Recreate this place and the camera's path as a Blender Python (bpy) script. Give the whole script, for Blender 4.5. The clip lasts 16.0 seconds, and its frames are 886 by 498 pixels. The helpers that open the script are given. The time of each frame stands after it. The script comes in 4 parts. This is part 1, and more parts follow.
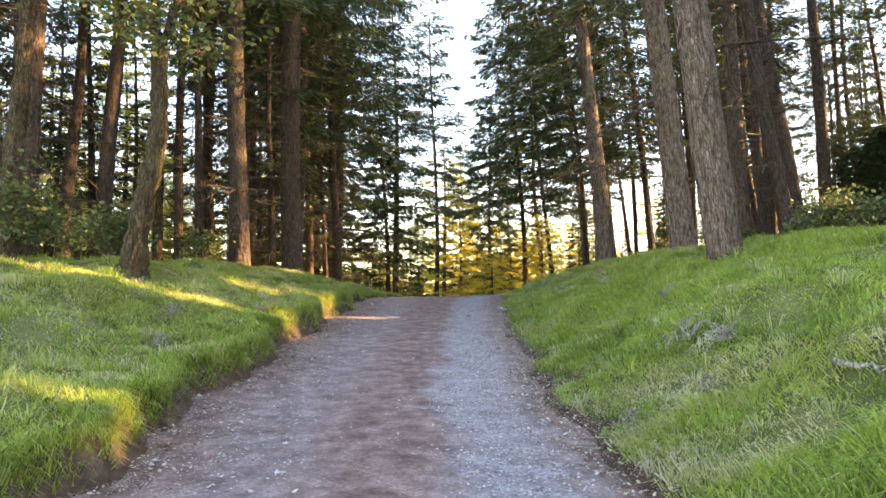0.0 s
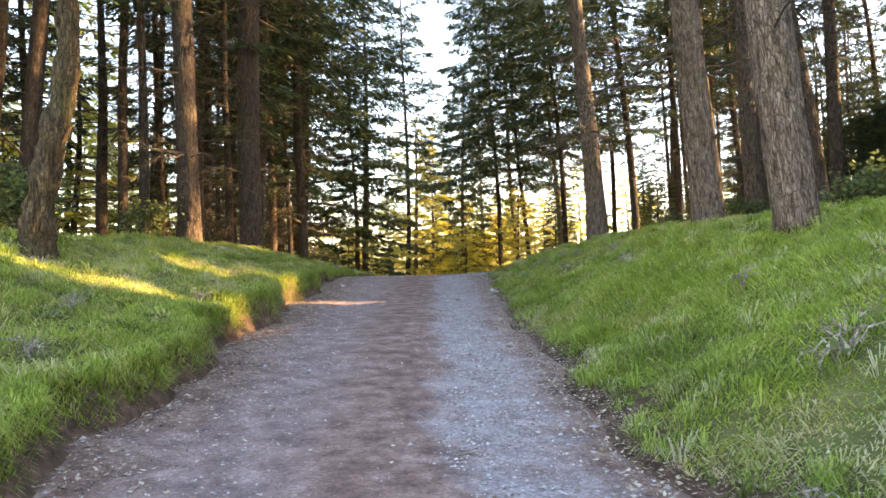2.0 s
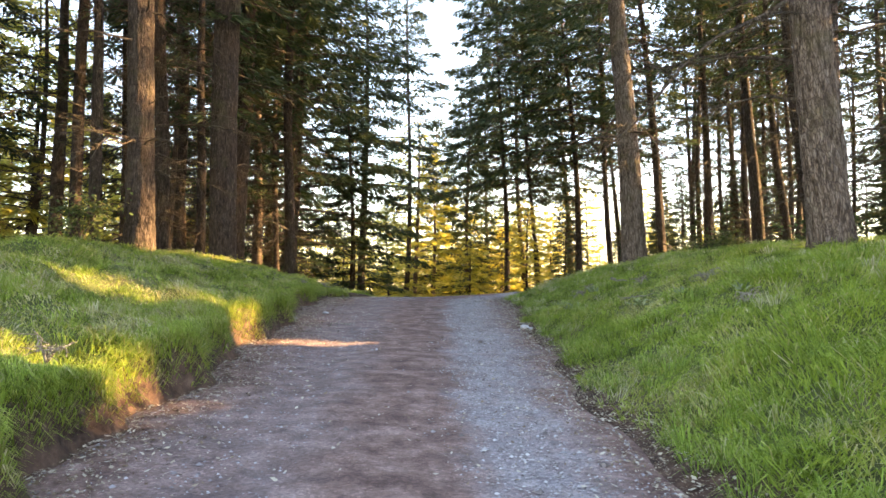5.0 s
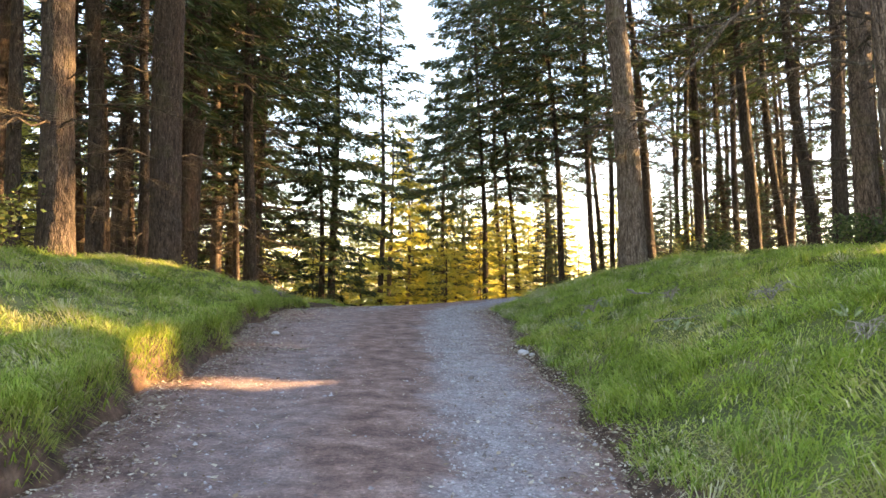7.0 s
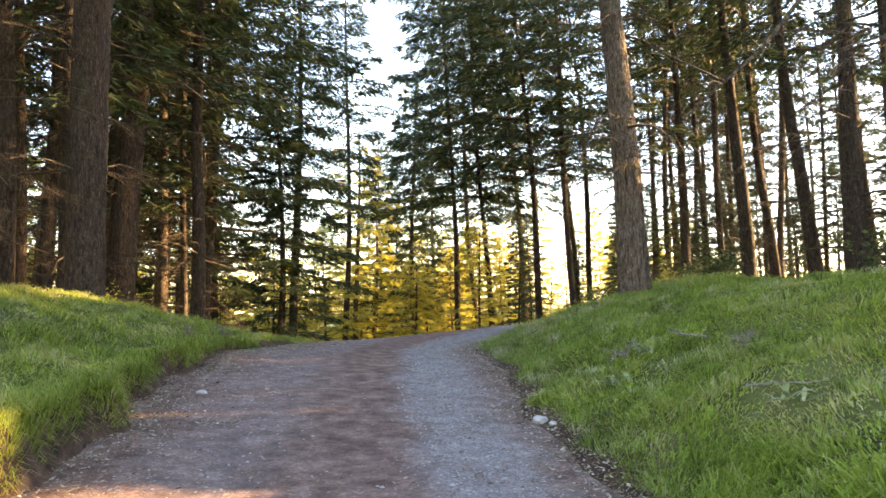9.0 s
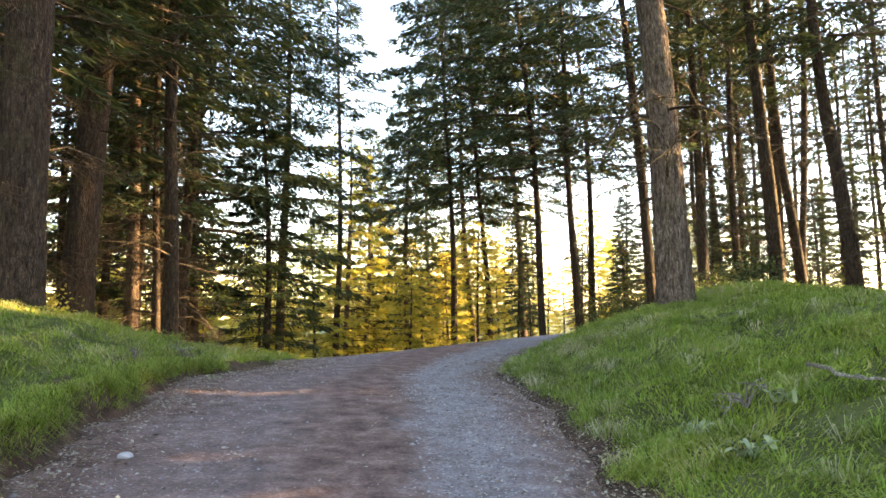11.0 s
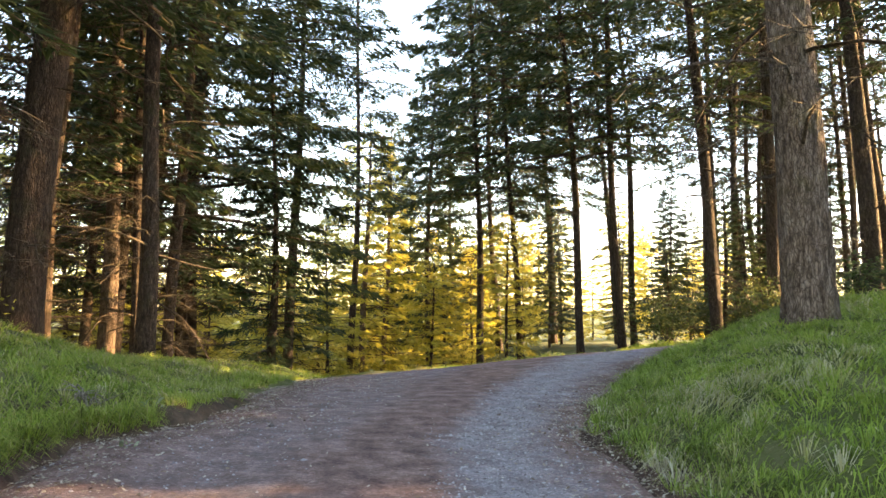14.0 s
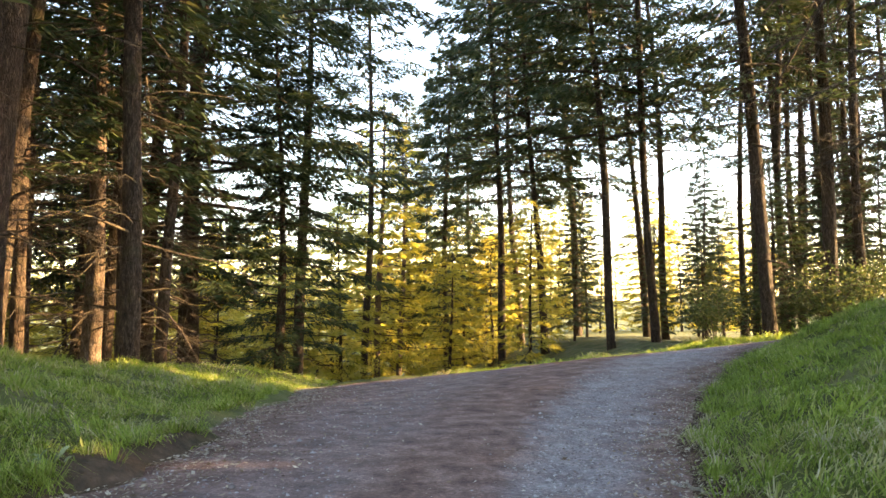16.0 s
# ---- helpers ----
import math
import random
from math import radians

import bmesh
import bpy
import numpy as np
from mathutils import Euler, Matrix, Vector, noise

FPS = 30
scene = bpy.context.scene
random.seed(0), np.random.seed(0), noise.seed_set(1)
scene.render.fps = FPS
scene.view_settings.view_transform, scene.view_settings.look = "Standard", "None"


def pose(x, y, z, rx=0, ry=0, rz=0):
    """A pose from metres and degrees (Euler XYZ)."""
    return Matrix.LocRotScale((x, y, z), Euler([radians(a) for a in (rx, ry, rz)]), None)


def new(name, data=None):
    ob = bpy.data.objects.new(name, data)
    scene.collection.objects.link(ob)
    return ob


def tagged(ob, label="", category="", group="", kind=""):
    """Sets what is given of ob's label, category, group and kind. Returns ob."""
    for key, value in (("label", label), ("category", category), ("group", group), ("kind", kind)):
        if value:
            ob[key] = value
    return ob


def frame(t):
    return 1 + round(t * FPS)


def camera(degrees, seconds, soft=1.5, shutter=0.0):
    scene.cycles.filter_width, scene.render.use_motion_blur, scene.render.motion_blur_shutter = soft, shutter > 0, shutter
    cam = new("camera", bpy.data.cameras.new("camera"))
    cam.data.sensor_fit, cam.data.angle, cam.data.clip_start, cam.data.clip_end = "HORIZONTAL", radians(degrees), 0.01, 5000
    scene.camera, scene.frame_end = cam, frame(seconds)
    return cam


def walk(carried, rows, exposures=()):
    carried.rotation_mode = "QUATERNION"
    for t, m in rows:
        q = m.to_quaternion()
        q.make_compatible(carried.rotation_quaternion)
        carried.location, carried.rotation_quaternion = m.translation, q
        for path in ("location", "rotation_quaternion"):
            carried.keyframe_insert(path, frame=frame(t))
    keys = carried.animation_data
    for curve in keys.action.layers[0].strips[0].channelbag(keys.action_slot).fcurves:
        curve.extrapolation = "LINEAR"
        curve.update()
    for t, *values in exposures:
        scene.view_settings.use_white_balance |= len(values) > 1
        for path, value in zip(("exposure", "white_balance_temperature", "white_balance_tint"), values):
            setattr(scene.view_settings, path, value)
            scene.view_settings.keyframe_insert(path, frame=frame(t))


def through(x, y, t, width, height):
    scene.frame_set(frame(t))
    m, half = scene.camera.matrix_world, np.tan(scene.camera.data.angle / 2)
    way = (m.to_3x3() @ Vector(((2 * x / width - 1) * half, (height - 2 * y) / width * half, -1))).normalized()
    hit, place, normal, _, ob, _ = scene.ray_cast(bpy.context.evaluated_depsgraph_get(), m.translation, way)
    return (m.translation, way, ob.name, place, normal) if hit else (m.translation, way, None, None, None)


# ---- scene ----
cam = camera(64.3, 16.0)
METRES, EYE, TILT, LEAN, TURN = 18.0, 1.4, 4.0, 1.8, 0.0
ROWS = [
    (0.0, 0.0, 0.0, 0.0, 0.0, 0.0, -0.0),
    (0.5, -0.0039, 0.0306, 0.0006, -0.45, -0.4, 0.42),
    (1.0, -0.0105, 0.0609, -0.001, -0.85, -0.8, 0.38),
    (1.5, -0.0136, 0.0941, -0.0027, -1.88, -1.37, 0.15),
    (2.0, -0.0162, 0.1261, -0.004, -2.62, -1.93, -0.03),
    (2.5, -0.021, 0.1572, -0.0031, -3.09, -2.48, 0.05),
    (3.0, -0.0227, 0.19, -0.0014, -2.33, -1.75, 0.1),
    (3.5, -0.026, 0.2242, -0.0008, -1.06, -0.13, 0.45),
    (4.0, -0.0247, 0.2573, -0.0024, -0.61, 0.04, -0.22),
    (4.5, -0.0236, 0.289, -0.0039, -1.68, -0.93, -1.02),
    (7.0, -0.0191, 0.4405, -0.0024, -4.78, -0.9, -1.73),
    (7.5, -0.0189, 0.4693, -0.0019, -5.43, -0.99, -1.42),
    (8.0, -0.0174, 0.501, -0.0002, -6.0, -0.24, -0.91),
    (8.5, -0.0174, 0.5346, -0.0001, -6.87, 0.57, -1.06),
    (11.0, -0.0197, 0.6904, -0.002, -8.25, 1.31, -1.59),
    (11.5, -0.0183, 0.7232, -0.0009, -8.78, 0.67, -1.58),
    (12.0, -0.0185, 0.7546, -0.0023, -9.21, 0.07, -1.72),
    (12.5, -0.016, 0.7869, -0.005, -9.33, -0.18, -1.96),
    (13.0, -0.0159, 0.8143, -0.0038, -9.0, -0.08, -2.18),
    (13.5, -0.014, 0.8445, -0.0014, -8.27, 0.38, -2.37),
    (14.0, -0.0112, 0.8812, -0.002, -6.69, 0.94, -2.48),
    (14.5, -0.0095, 0.9086, -0.0021, -6.31, 0.92, -2.1),
    (15.0, -0.0087, 0.938, -0.0032, -5.72, 1.0, -2.08),
    (15.5, -0.0082, 0.9692, -0.0066, -5.45, 0.47, -1.88),
    (16.0, -0.0068, 0.9964, -0.0068, -5.43, 0.14, -2.01),
]
walk(cam, [(t, pose(0, 0, EYE, TILT, LEAN, TURN) @ pose(METRES * x, METRES * y, METRES * z, 90 + pitch, roll, yaw)) for t, x, y, z, yaw, pitch, roll in ROWS],
     exposures=[(0.0, 3.4, 7650, 24), (16.0, 3.5, 7500, 21)])

# ---- light: low evening sun from the right, bright hazy sky ----
SUN_ELEVATION, SUN_AZIMUTH = 12.5, 5.0      # azimuth: degrees from +x towards +y
world = bpy.data.worlds.new("world")
scene.world = world
world.use_nodes = True
wt = world.node_tree
sky = wt.nodes.new("ShaderNodeTexSky")
sky.sky_type, sky.sun_disc = "NISHITA", False
sky.sun_elevation, sky.sun_rotation = math.radians(SUN_ELEVATION), math.radians(90 - SUN_AZIMUTH)
sky.air_density, sky.dust_density, sky.ozone_density = 1.0, 0.3, 1.0
wt.links.new(sky.outputs[0], wt.nodes["Background"].inputs[0])
wt.nodes["Background"].inputs[1].default_value = 0.15
sun = new("sun", bpy.data.lights.new("sun", "SUN"))
sun.data.energy, sun.data.angle, sun.data.color = 5.0, math.radians(0.6), (1.0, 0.72, 0.34)
ce, ca = math.radians(SUN_ELEVATION), math.radians(SUN_AZIMUTH)
to_sun = Vector((math.cos(ce) * math.cos(ca), math.cos(ce) * math.sin(ca), math.sin(ce)))
sun.rotation_euler = to_sun.to_track_quat("Z", "Y").to_euler()

rng = np.random.default_rng(7)


# ---- small tools ----
def smooth(a, b, x):
    s = np.clip((x - a) / (b - a), 0, 1)
    return s * s * (3 - 2 * s)


TABLE = np.random.default_rng(3).random((256, 256))


def noise(x, y):
    """Smooth value noise, 0 to 1, cell size 1."""
    xi, yi = np.floor(x).astype(int), np.floor(y).astype(int)
    fx, fy = x - xi, y - yi
    fx, fy = fx * fx * (3 - 2 * fx), fy * fy * (3 - 2 * fy)
    a, b = TABLE[xi % 256, yi % 256], TABLE[(xi + 1) % 256, yi % 256]
    c, d = TABLE[xi % 256, (yi + 1) % 256], TABLE[(xi + 1) % 256, (yi + 1) % 256]
    return (a * (1 - fx) + b * fx) * (1 - fy) + (c * (1 - fx) + d * fx) * fy


def mesh_of(name, verts, faces, material, tones=None, flat=False, extra=None):
    """A mesh from arrays of points and of triangles or quads, with a tone for each point."""
    verts, faces = np.asarray(verts, np.float32), np.asarray(faces, np.int32)
    me = bpy.data.meshes.new(name)
    k = faces.shape[1]
    me.vertices.add(len(verts))
    me.vertices.foreach_set("co", verts.ravel())
    me.loops.add(faces.size)
    me.loops.foreach_set("vertex_index", faces.ravel())
    me.polygons.add(len(faces))
    me.polygons.foreach_set("loop_start", np.arange(0, faces.size, k, dtype=np.int32))
    me.update(calc_edges=True)
    if not flat:
        me.polygons.foreach_set("use_smooth", np.ones(len(faces), bool))
    for key, values in (("tone", tones), ("across", extra)):
        if values is not None:
            me.attributes.new(key, "FLOAT", "POINT").data.foreach_set("value", np.asarray(values, np.float32))
    me.materials.append(material)
    return me


def part(name, me, parent, label=""):
    ob = new(name, me)
    ob.parent = parent
    return tagged(ob, label) if label else ob


def grid_faces(n, m, wrap=False):
    """Quads of a grid of n rows of m points; wrap joins the last column to the first."""
    i, j = np.meshgrid(np.arange(n - 1), np.arange(m if wrap else m - 1), indexing="ij")
    j2 = (j + 1) % m
    return np.stack([i * m + j, i * m + j2, (i + 1) * m + j2, (i + 1) * m + j], -1).reshape(-1, 4)


def tube(points, radii, sides=6):
    """Points and quads of a round tapering tube along a line."""
    p = np.asarray(points, float)
    t = np.gradient(p, axis=0)
    t /= np.linalg.norm(t, axis=1)[:, None] + 1e-9
    ref = np.where(np.abs(t[:, 2:3]) > 0.9, [[1.0, 0, 0]], [[0, 0, 1.0]])
    a = np.cross(t, ref)
    a /= np.linalg.norm(a, axis=1)[:, None] + 1e-9
    b = np.cross(t, a)
    ang = np.linspace(0, 2 * np.pi, sides, endpoint=False)
    ring = a[:, None] * np.cos(ang)[None, :, None] + b[:, None] * np.sin(ang)[None, :, None]
    v = p[:, None] + ring * np.asarray(radii, float)[:, None, None]
    return v.reshape(-1, 3), grid_faces(len(p), sides, True)


class Bag:
    """Gathers points and faces of the pieces of one mesh."""
    def __init__(self):
        self.v, self.f, self.t, self.n = [], [], [], 0

    def add(self, v, f, tone=0.5):
        self.v.append(v)
        self.f.append(np.asarray(f) + self.n)
        self.t.append(np.full(len(v), tone) if np.isscalar(tone) else tone)
        self.n += len(v)

    def mesh(self, name, material, flat=False):
        return mesh_of(name, np.concatenate(self.v), np.concatenate(self.f), material, np.concatenate(self.t), flat)


# ---- materials ----
def material(name, rough=0.8):
    m = bpy.data.materials.new(name)
    m.use_nodes = True
    nt = m.node_tree
    p = nt.nodes["Principled BSDF"]
    p.inputs["Roughness"].default_value = rough
    p.inputs["Specular IOR Level"].default_value = 0.25
    return m, nt, p


def node(nt, kind, **settings):
    n = nt.nodes.new(kind)
    for key, value in settings.items():
        n.inputs[key.replace("_", " ")].default_value = value
    return n


def ramp(nt, source, *stops):
    r = nt.nodes.new("ShaderNodeValToRGB")
    e = r.color_ramp.elements
    while len(e) < len(stops):
        e.new(0.5)
    for slot, (at, col) in zip(e, stops):
        slot.position, slot.color = at, (*col, 1)
    nt.links.new(source, r.inputs[0])
    return r.outputs[0]


def mixed(nt, factor, a, b, mode="MIX"):
    n = nt.nodes.new("ShaderNodeMix")
    n.data_type, n.blend_type = "RGBA", mode
    for slot, value in ((0, factor), (6, a), (7, b)):
        if isinstance(value, (int, float)):
            n.inputs[slot].default_value = value
        elif isinstance(value, tuple):
            n.inputs[slot].default_value = (*value, 1)
        else:
            nt.links.new(value, n.inputs[slot])
    return n.outputs[2]


def noise_tex(nt, scale, detail=4.0, stretch=None, rough=0.6):
    co = nt.nodes.new("ShaderNodeTexCoord").outputs["Object"]
    if stretch:
        mp = nt.nodes.new("ShaderNodeMapping")
        mp.inputs["Scale"].default_value = stretch
        nt.links.new(co, mp.inputs[0])
        co = mp.outputs[0]
    n = node(nt, "ShaderNodeTexNoise", Scale=scale, Detail=detail, Roughness=rough)
    nt.links.new(co, n.inputs["Vector"])
    return n.outputs["Fac"]


def bump(nt, p, height, strength, distance):
    b = node(nt, "ShaderNodeBump", Strength=strength, Distance=distance)
    nt.links.new(height, b.inputs["Height"])
    nt.links.new(b.outputs[0], p.inputs["Normal"])


def attribute(nt, name):
    a = nt.nodes.new("ShaderNodeAttribute")
    a.attribute_name = name
    return a.outputs["Fac"]


def bark_material(name, dark, mid, light, moss):
    m, nt, p = material(name, 0.9)
    fissure = noise_tex(nt, 1.0, 6, (19, 19, 5.0), 0.7)
    fine = noise_tex(nt, 60, 3)
    co = nt.nodes.new("ShaderNodeTexCoord").outputs["Object"]
    warp = node(nt, "ShaderNodeTexNoise", Scale=7.0, Detail=3.0)
    nt.links.new(co, warp.inputs["Vector"])
    bent = nt.nodes.new("ShaderNodeVectorMath")
    bent.operation = "MULTIPLY_ADD"
    bent.inputs[1].default_value = (0.10, 0.10, 0.30)
    nt.links.new(warp.outputs["Color"], bent.inputs[0])
    nt.links.new(co, bent.inputs[2])
    mp = nt.nodes.new("ShaderNodeMapping")
    mp.inputs["Scale"].default_value = (30, 30, 6.5)
    nt.links.new(bent.outputs[0], mp.inputs[0])
    plates = nt.nodes.new("ShaderNodeTexVoronoi")
    plates.feature = "DISTANCE_TO_EDGE"
    plates.inputs["Scale"].default_value = 1.0
    nt.links.new(mp.outputs[0], plates.inputs["Vector"])
    plate = ramp(nt, plates.outputs["Distance"], (0.0, (0.15, 0.15, 0.15)), (0.10, (0.7, 0.7, 0.7)), (0.35, (1, 1, 1)))
    col = mixed(nt, plate, dark, ramp(nt, fissure, (0.36, dark), (0.48, mid), (0.66, light)))
    rnd = nt.nodes.new("ShaderNodeObjectInfo").outputs["Random"]
    col = mixed(nt, 0.6, col, ramp(nt, rnd, (0, (0.75, 0.62, 0.55)), (0.5, (0.95, 0.9, 0.86)), (1, (1, 1, 1))), "MULTIPLY")
    green = ramp(nt, noise_tex(nt, 1.3, 4), (0.54, (0, 0, 0)), (0.72, (0.5, 0.5, 0.5)))
    col = mixed(nt, green, col, moss)
    col = mixed(nt, 0.35, col, ramp(nt, fine, (0.3, (0.45, 0.45, 0.45)), (0.7, (1, 1, 1))), "MULTIPLY")
    nt.links.new(col, p.inputs["Base Color"])
    bump(nt, p, mixed(nt, 0.45, plate, fissure), 1.0, 0.04)
    return m


def leaf_material(name, *stops, through=0.35):
    """Thin leaves: they let a part of the light through."""
    m, nt, p = material(name, 0.55)
    col = ramp(nt, attribute(nt, "tone"), *stops)
    rnd = nt.nodes.new("ShaderNodeObjectInfo").outputs["Random"]
    col = mixed(nt, 0.5, col, ramp(nt, rnd, (0, (0.62, 0.75, 0.72)), (1, (1.0, 1.0, 0.85))), "MULTIPLY")
    nt.links.new(col, p.inputs["Base Color"])
    t = nt.nodes.new("ShaderNodeBsdfTranslucent")
    nt.links.new(col, t.inputs[0])
    mix = nt.nodes.new("ShaderNodeMixShader")
    mix.inputs[0].default_value = through
    nt.links.new(p.outputs[0], mix.inputs[1])
    nt.links.new(t.outputs[0], mix.inputs[2])
    nt.links.new(mix.outputs[0], nt.nodes["Material Output"].inputs[0])
    return m


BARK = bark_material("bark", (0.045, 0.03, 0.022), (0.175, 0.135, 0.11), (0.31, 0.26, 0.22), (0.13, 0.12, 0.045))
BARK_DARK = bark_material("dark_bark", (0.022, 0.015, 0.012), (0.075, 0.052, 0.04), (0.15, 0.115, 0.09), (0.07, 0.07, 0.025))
BARK_MOSS = bark_material("mossy_bark", (0.02, 0.015, 0.009), (0.08, 0.058, 0.03), (0.17, 0.12, 0.065), (0.10, 0.10, 0.028))
TWIG = bark_material("twig_bark", (0.04, 0.032, 0.025), (0.10, 0.08, 0.06), (0.17, 0.14, 0.11), (0.10, 0.10, 0.05))
BLEACHED = bark_material("bleached_wood", (0.22, 0.19, 0.16), (0.42, 0.38, 0.33), (0.60, 0.56, 0.50), (0.34, 0.33, 0.25))
NEEDLE = leaf_material("needles", (0.0, (0.022, 0.04, 0.022)), (0.5, (0.05, 0.075, 0.035)), (0.85, (0.09, 0.11, 0.045)), (1.0, (0.16, 0.11, 0.05)), through=0.3)
# evening sunlight is put into this yellow foliage colour
GOLD = leaf_material("sunlit_foliage", (0.0, (0.20, 0.21, 0.04)), (0.5, (0.52, 0.46, 0.085)), (1.0, (0.68, 0.58, 0.15)), through=0.5)
LEAF = leaf_material("shrub_leaves", (0.0, (0.04, 0.06, 0.02)), (0.6, (0.09, 0.12, 0.04)), (1.0, (0.16, 0.16, 0.06)))
GREY_LEAF = leaf_material("woolly_leaves", (0.0, (0.19, 0.24, 0.10)), (1.0, (0.40, 0.43, 0.28)), through=0.2)
GRASS = leaf_material("grass_blades", (0.0, (0.10, 0.13, 0.028)), (0.3, (0.29, 0.40, 0.06)), (0.5, (0.43, 0.52, 0.095)), (0.7, (0.52, 0.48, 0.19)), (1.0, (0.74, 0.65, 0.45)), through=0.4)
LITTER = leaf_material("dry_leaves", (0.0, (0.12, 0.07, 0.04)), (0.4, (0.30, 0.21, 0.14)), (1.0, (0.66, 0.58, 0.48)), through=0.15)


def ground_material():
    m, nt, p = material("grass_and_earth", 0.95)
    grass = ramp(nt, noise_tex(nt, 1.6, 5), (0.3, (0.045, 0.05, 0.018)), (0.5, (0.10, 0.12, 0.035)), (0.7, (0.17, 0.15, 0.075)))
    earth = ramp(nt, noise_tex(nt, 9, 5), (0.3, (0.03, 0.018, 0.013)), (0.55, (0.095, 0.056, 0.04)), (0.75, (0.19, 0.12, 0.085)))
    col = mixed(nt, attribute(nt, "tone"), grass, earth)
    nt.links.new(col, p.inputs["Base Color"])
    bump(nt, p, noise_tex(nt, 22, 6), 0.9, 0.03)
    return m


def track_material():
    m, nt, p = material("gravel_track", 0.85)
    across = attribute(nt, "across")
    wander = nt.nodes.new("ShaderNodeMath")
    wander.operation = "MULTIPLY_ADD"
    wander.inputs[1].default_value = 0.22
    nt.links.new(noise_tex(nt, 1.4, 6, None, 0.7), wander.inputs[0])
    nt.links.new(across, wander.inputs[2])
    # worn wheel lines: a pale gravel one, a fainter one, earth between and at the sides
    brown = ramp(nt, noise_tex(nt, 5, 6), (0.32, (0.125, 0.074, 0.06)), (0.5, (0.235, 0.148, 0.123)), (0.68, (0.37, 0.26, 0.225)))
    pale = ramp(nt, noise_tex(nt, 6, 6), (0.3, (0.30, 0.285, 0.30)), (0.6, (0.46, 0.445, 0.465)), (0.8, (0.6, 0.585, 0.60)))
    g = (0, 0, 0)
    worn = ramp(nt, wander.outputs[0], (0.18, g), (0.27, (0.2, 0.2, 0.2)), (0.38, (0.26, 0.26, 0.26)), (0.47, (0.02, 0.02, 0.02)), (0.58, (0.03, 0.03, 0.03)), (0.65, (0.8, 0.8, 0.8)), (0.73, (0.7, 0.7, 0.7)), (0.81, g))
    patch = ramp(nt, noise_tex(nt, 3.5, 5), (0.3, (0.45, 0.45, 0.45)), (0.6, (1, 1, 1)))
    col = mixed(nt, mixed(nt, 1.0, worn, patch, "MULTIPLY"), brown, pale)
    v = nt.nodes.new("ShaderNodeTexVoronoi")
    v.inputs["Scale"].default_value = 55
    nt.links.new(nt.nodes.new("ShaderNodeTexCoord").outputs["Object"], v.inputs["Vector"])
    hsv = nt.nodes.new("ShaderNodeSeparateColor")
    nt.links.new(v.outputs["Color"], hsv.inputs[0])
    col = mixed(nt, 0.55, col, ramp(nt, hsv.outputs[0], (0, (0.5, 0.48, 0.47)), (0.6, (0.95, 0.93, 0.92)), (0.93, (1.25, 1.2, 1.2)), (1.0, (1.7, 1.6, 1.6))), "MULTIPLY")
    col = mixed(nt, 0.6, col, ramp(nt, noise_tex(nt, 130, 2), (0.3, (0.6, 0.6, 0.6)), (0.7, (1.15, 1.15, 1.15))), "MULTIPLY")
    nt.links.new(col, p.inputs["Base Color"])
    bump(nt, p, noise_tex(nt, 45, 5, None, 0.75), 0.8, 0.02)
    return m


GROUND, TRACK = ground_material(), track_material()


def stone_material():
    m, nt, p = material("stone", 0.8)
    rnd = attribute(nt, "tone")
    col = ramp(nt, rnd, (0, (0.16, 0.13, 0.12)), (0.6, (0.34, 0.32, 0.32)), (1, (0.55, 0.53, 0.52)))
    nt.links.new(mixed(nt, 0.4, col, ramp(nt, noise_tex(nt, 40, 4), (0.3, (0.5, 0.5, 0.5)), (0.7, (1, 1, 1))), "MULTIPLY"), p.inputs["Base Color"])
    return m


STONE = stone_material()


# ---- the lie of the land ----
def track_left(y):
    wob = 0.10 * np.sin(y * 1.7) + 0.07 * np.sin(y * 4.3 + 1) + 0.04 * np.sin(y * 9.1)
    return np.interp(y, [-40, 0, 11, 17, 19, 20.7, 22.4, 25, 29, 29.9, 30.4, 31.5, 34, 42], [-2.0, -2.15, -2.3, -2.2, -2.3, -2.2, -1.55, -1.35, -1.15, -0.6, 3.5, 8.5, 15, 30]) + wob


def track_right(y):
    wob = 0.07 * np.sin(y * 1.3 + 2) + 0.05 * np.sin(y * 3.7)
    return np.interp(y, [-40, 0, 8, 12, 15.8, 19, 22, 23, 24.3, 26.4, 28, 30, 32, 42], [1.3, 1.1, 1.02, 1.15, 1.35, 1.62, 1.88, 2.15, 2.8, 4.3, 5.6, 7.6, 11.5, 34]) + wob


CREST = 30.0


def lie(x, y):
    """Height of the ground without its banks: the track rises to a crest, and the hill falls away behind it."""
    past = y - CREST
    drop = 0.5 * (past + np.sqrt(past * past + 0.08))
    rise = 0.07 * np.clip(y, -30, CREST) - 0.0066 * np.clip(y - 18, 0, CREST - 18) ** 2
    across = -0.0315 * np.clip(x, -20, 20) + 0.12 * smooth(21, CREST, y) * np.clip(x, -2.5, 8)
    return rise + across - (0.09 * np.clip(drop, 0, 60) + 0.72 * (1 - np.exp(-drop / 4))) * (1 - 0.6 * smooth(3, 12, x))


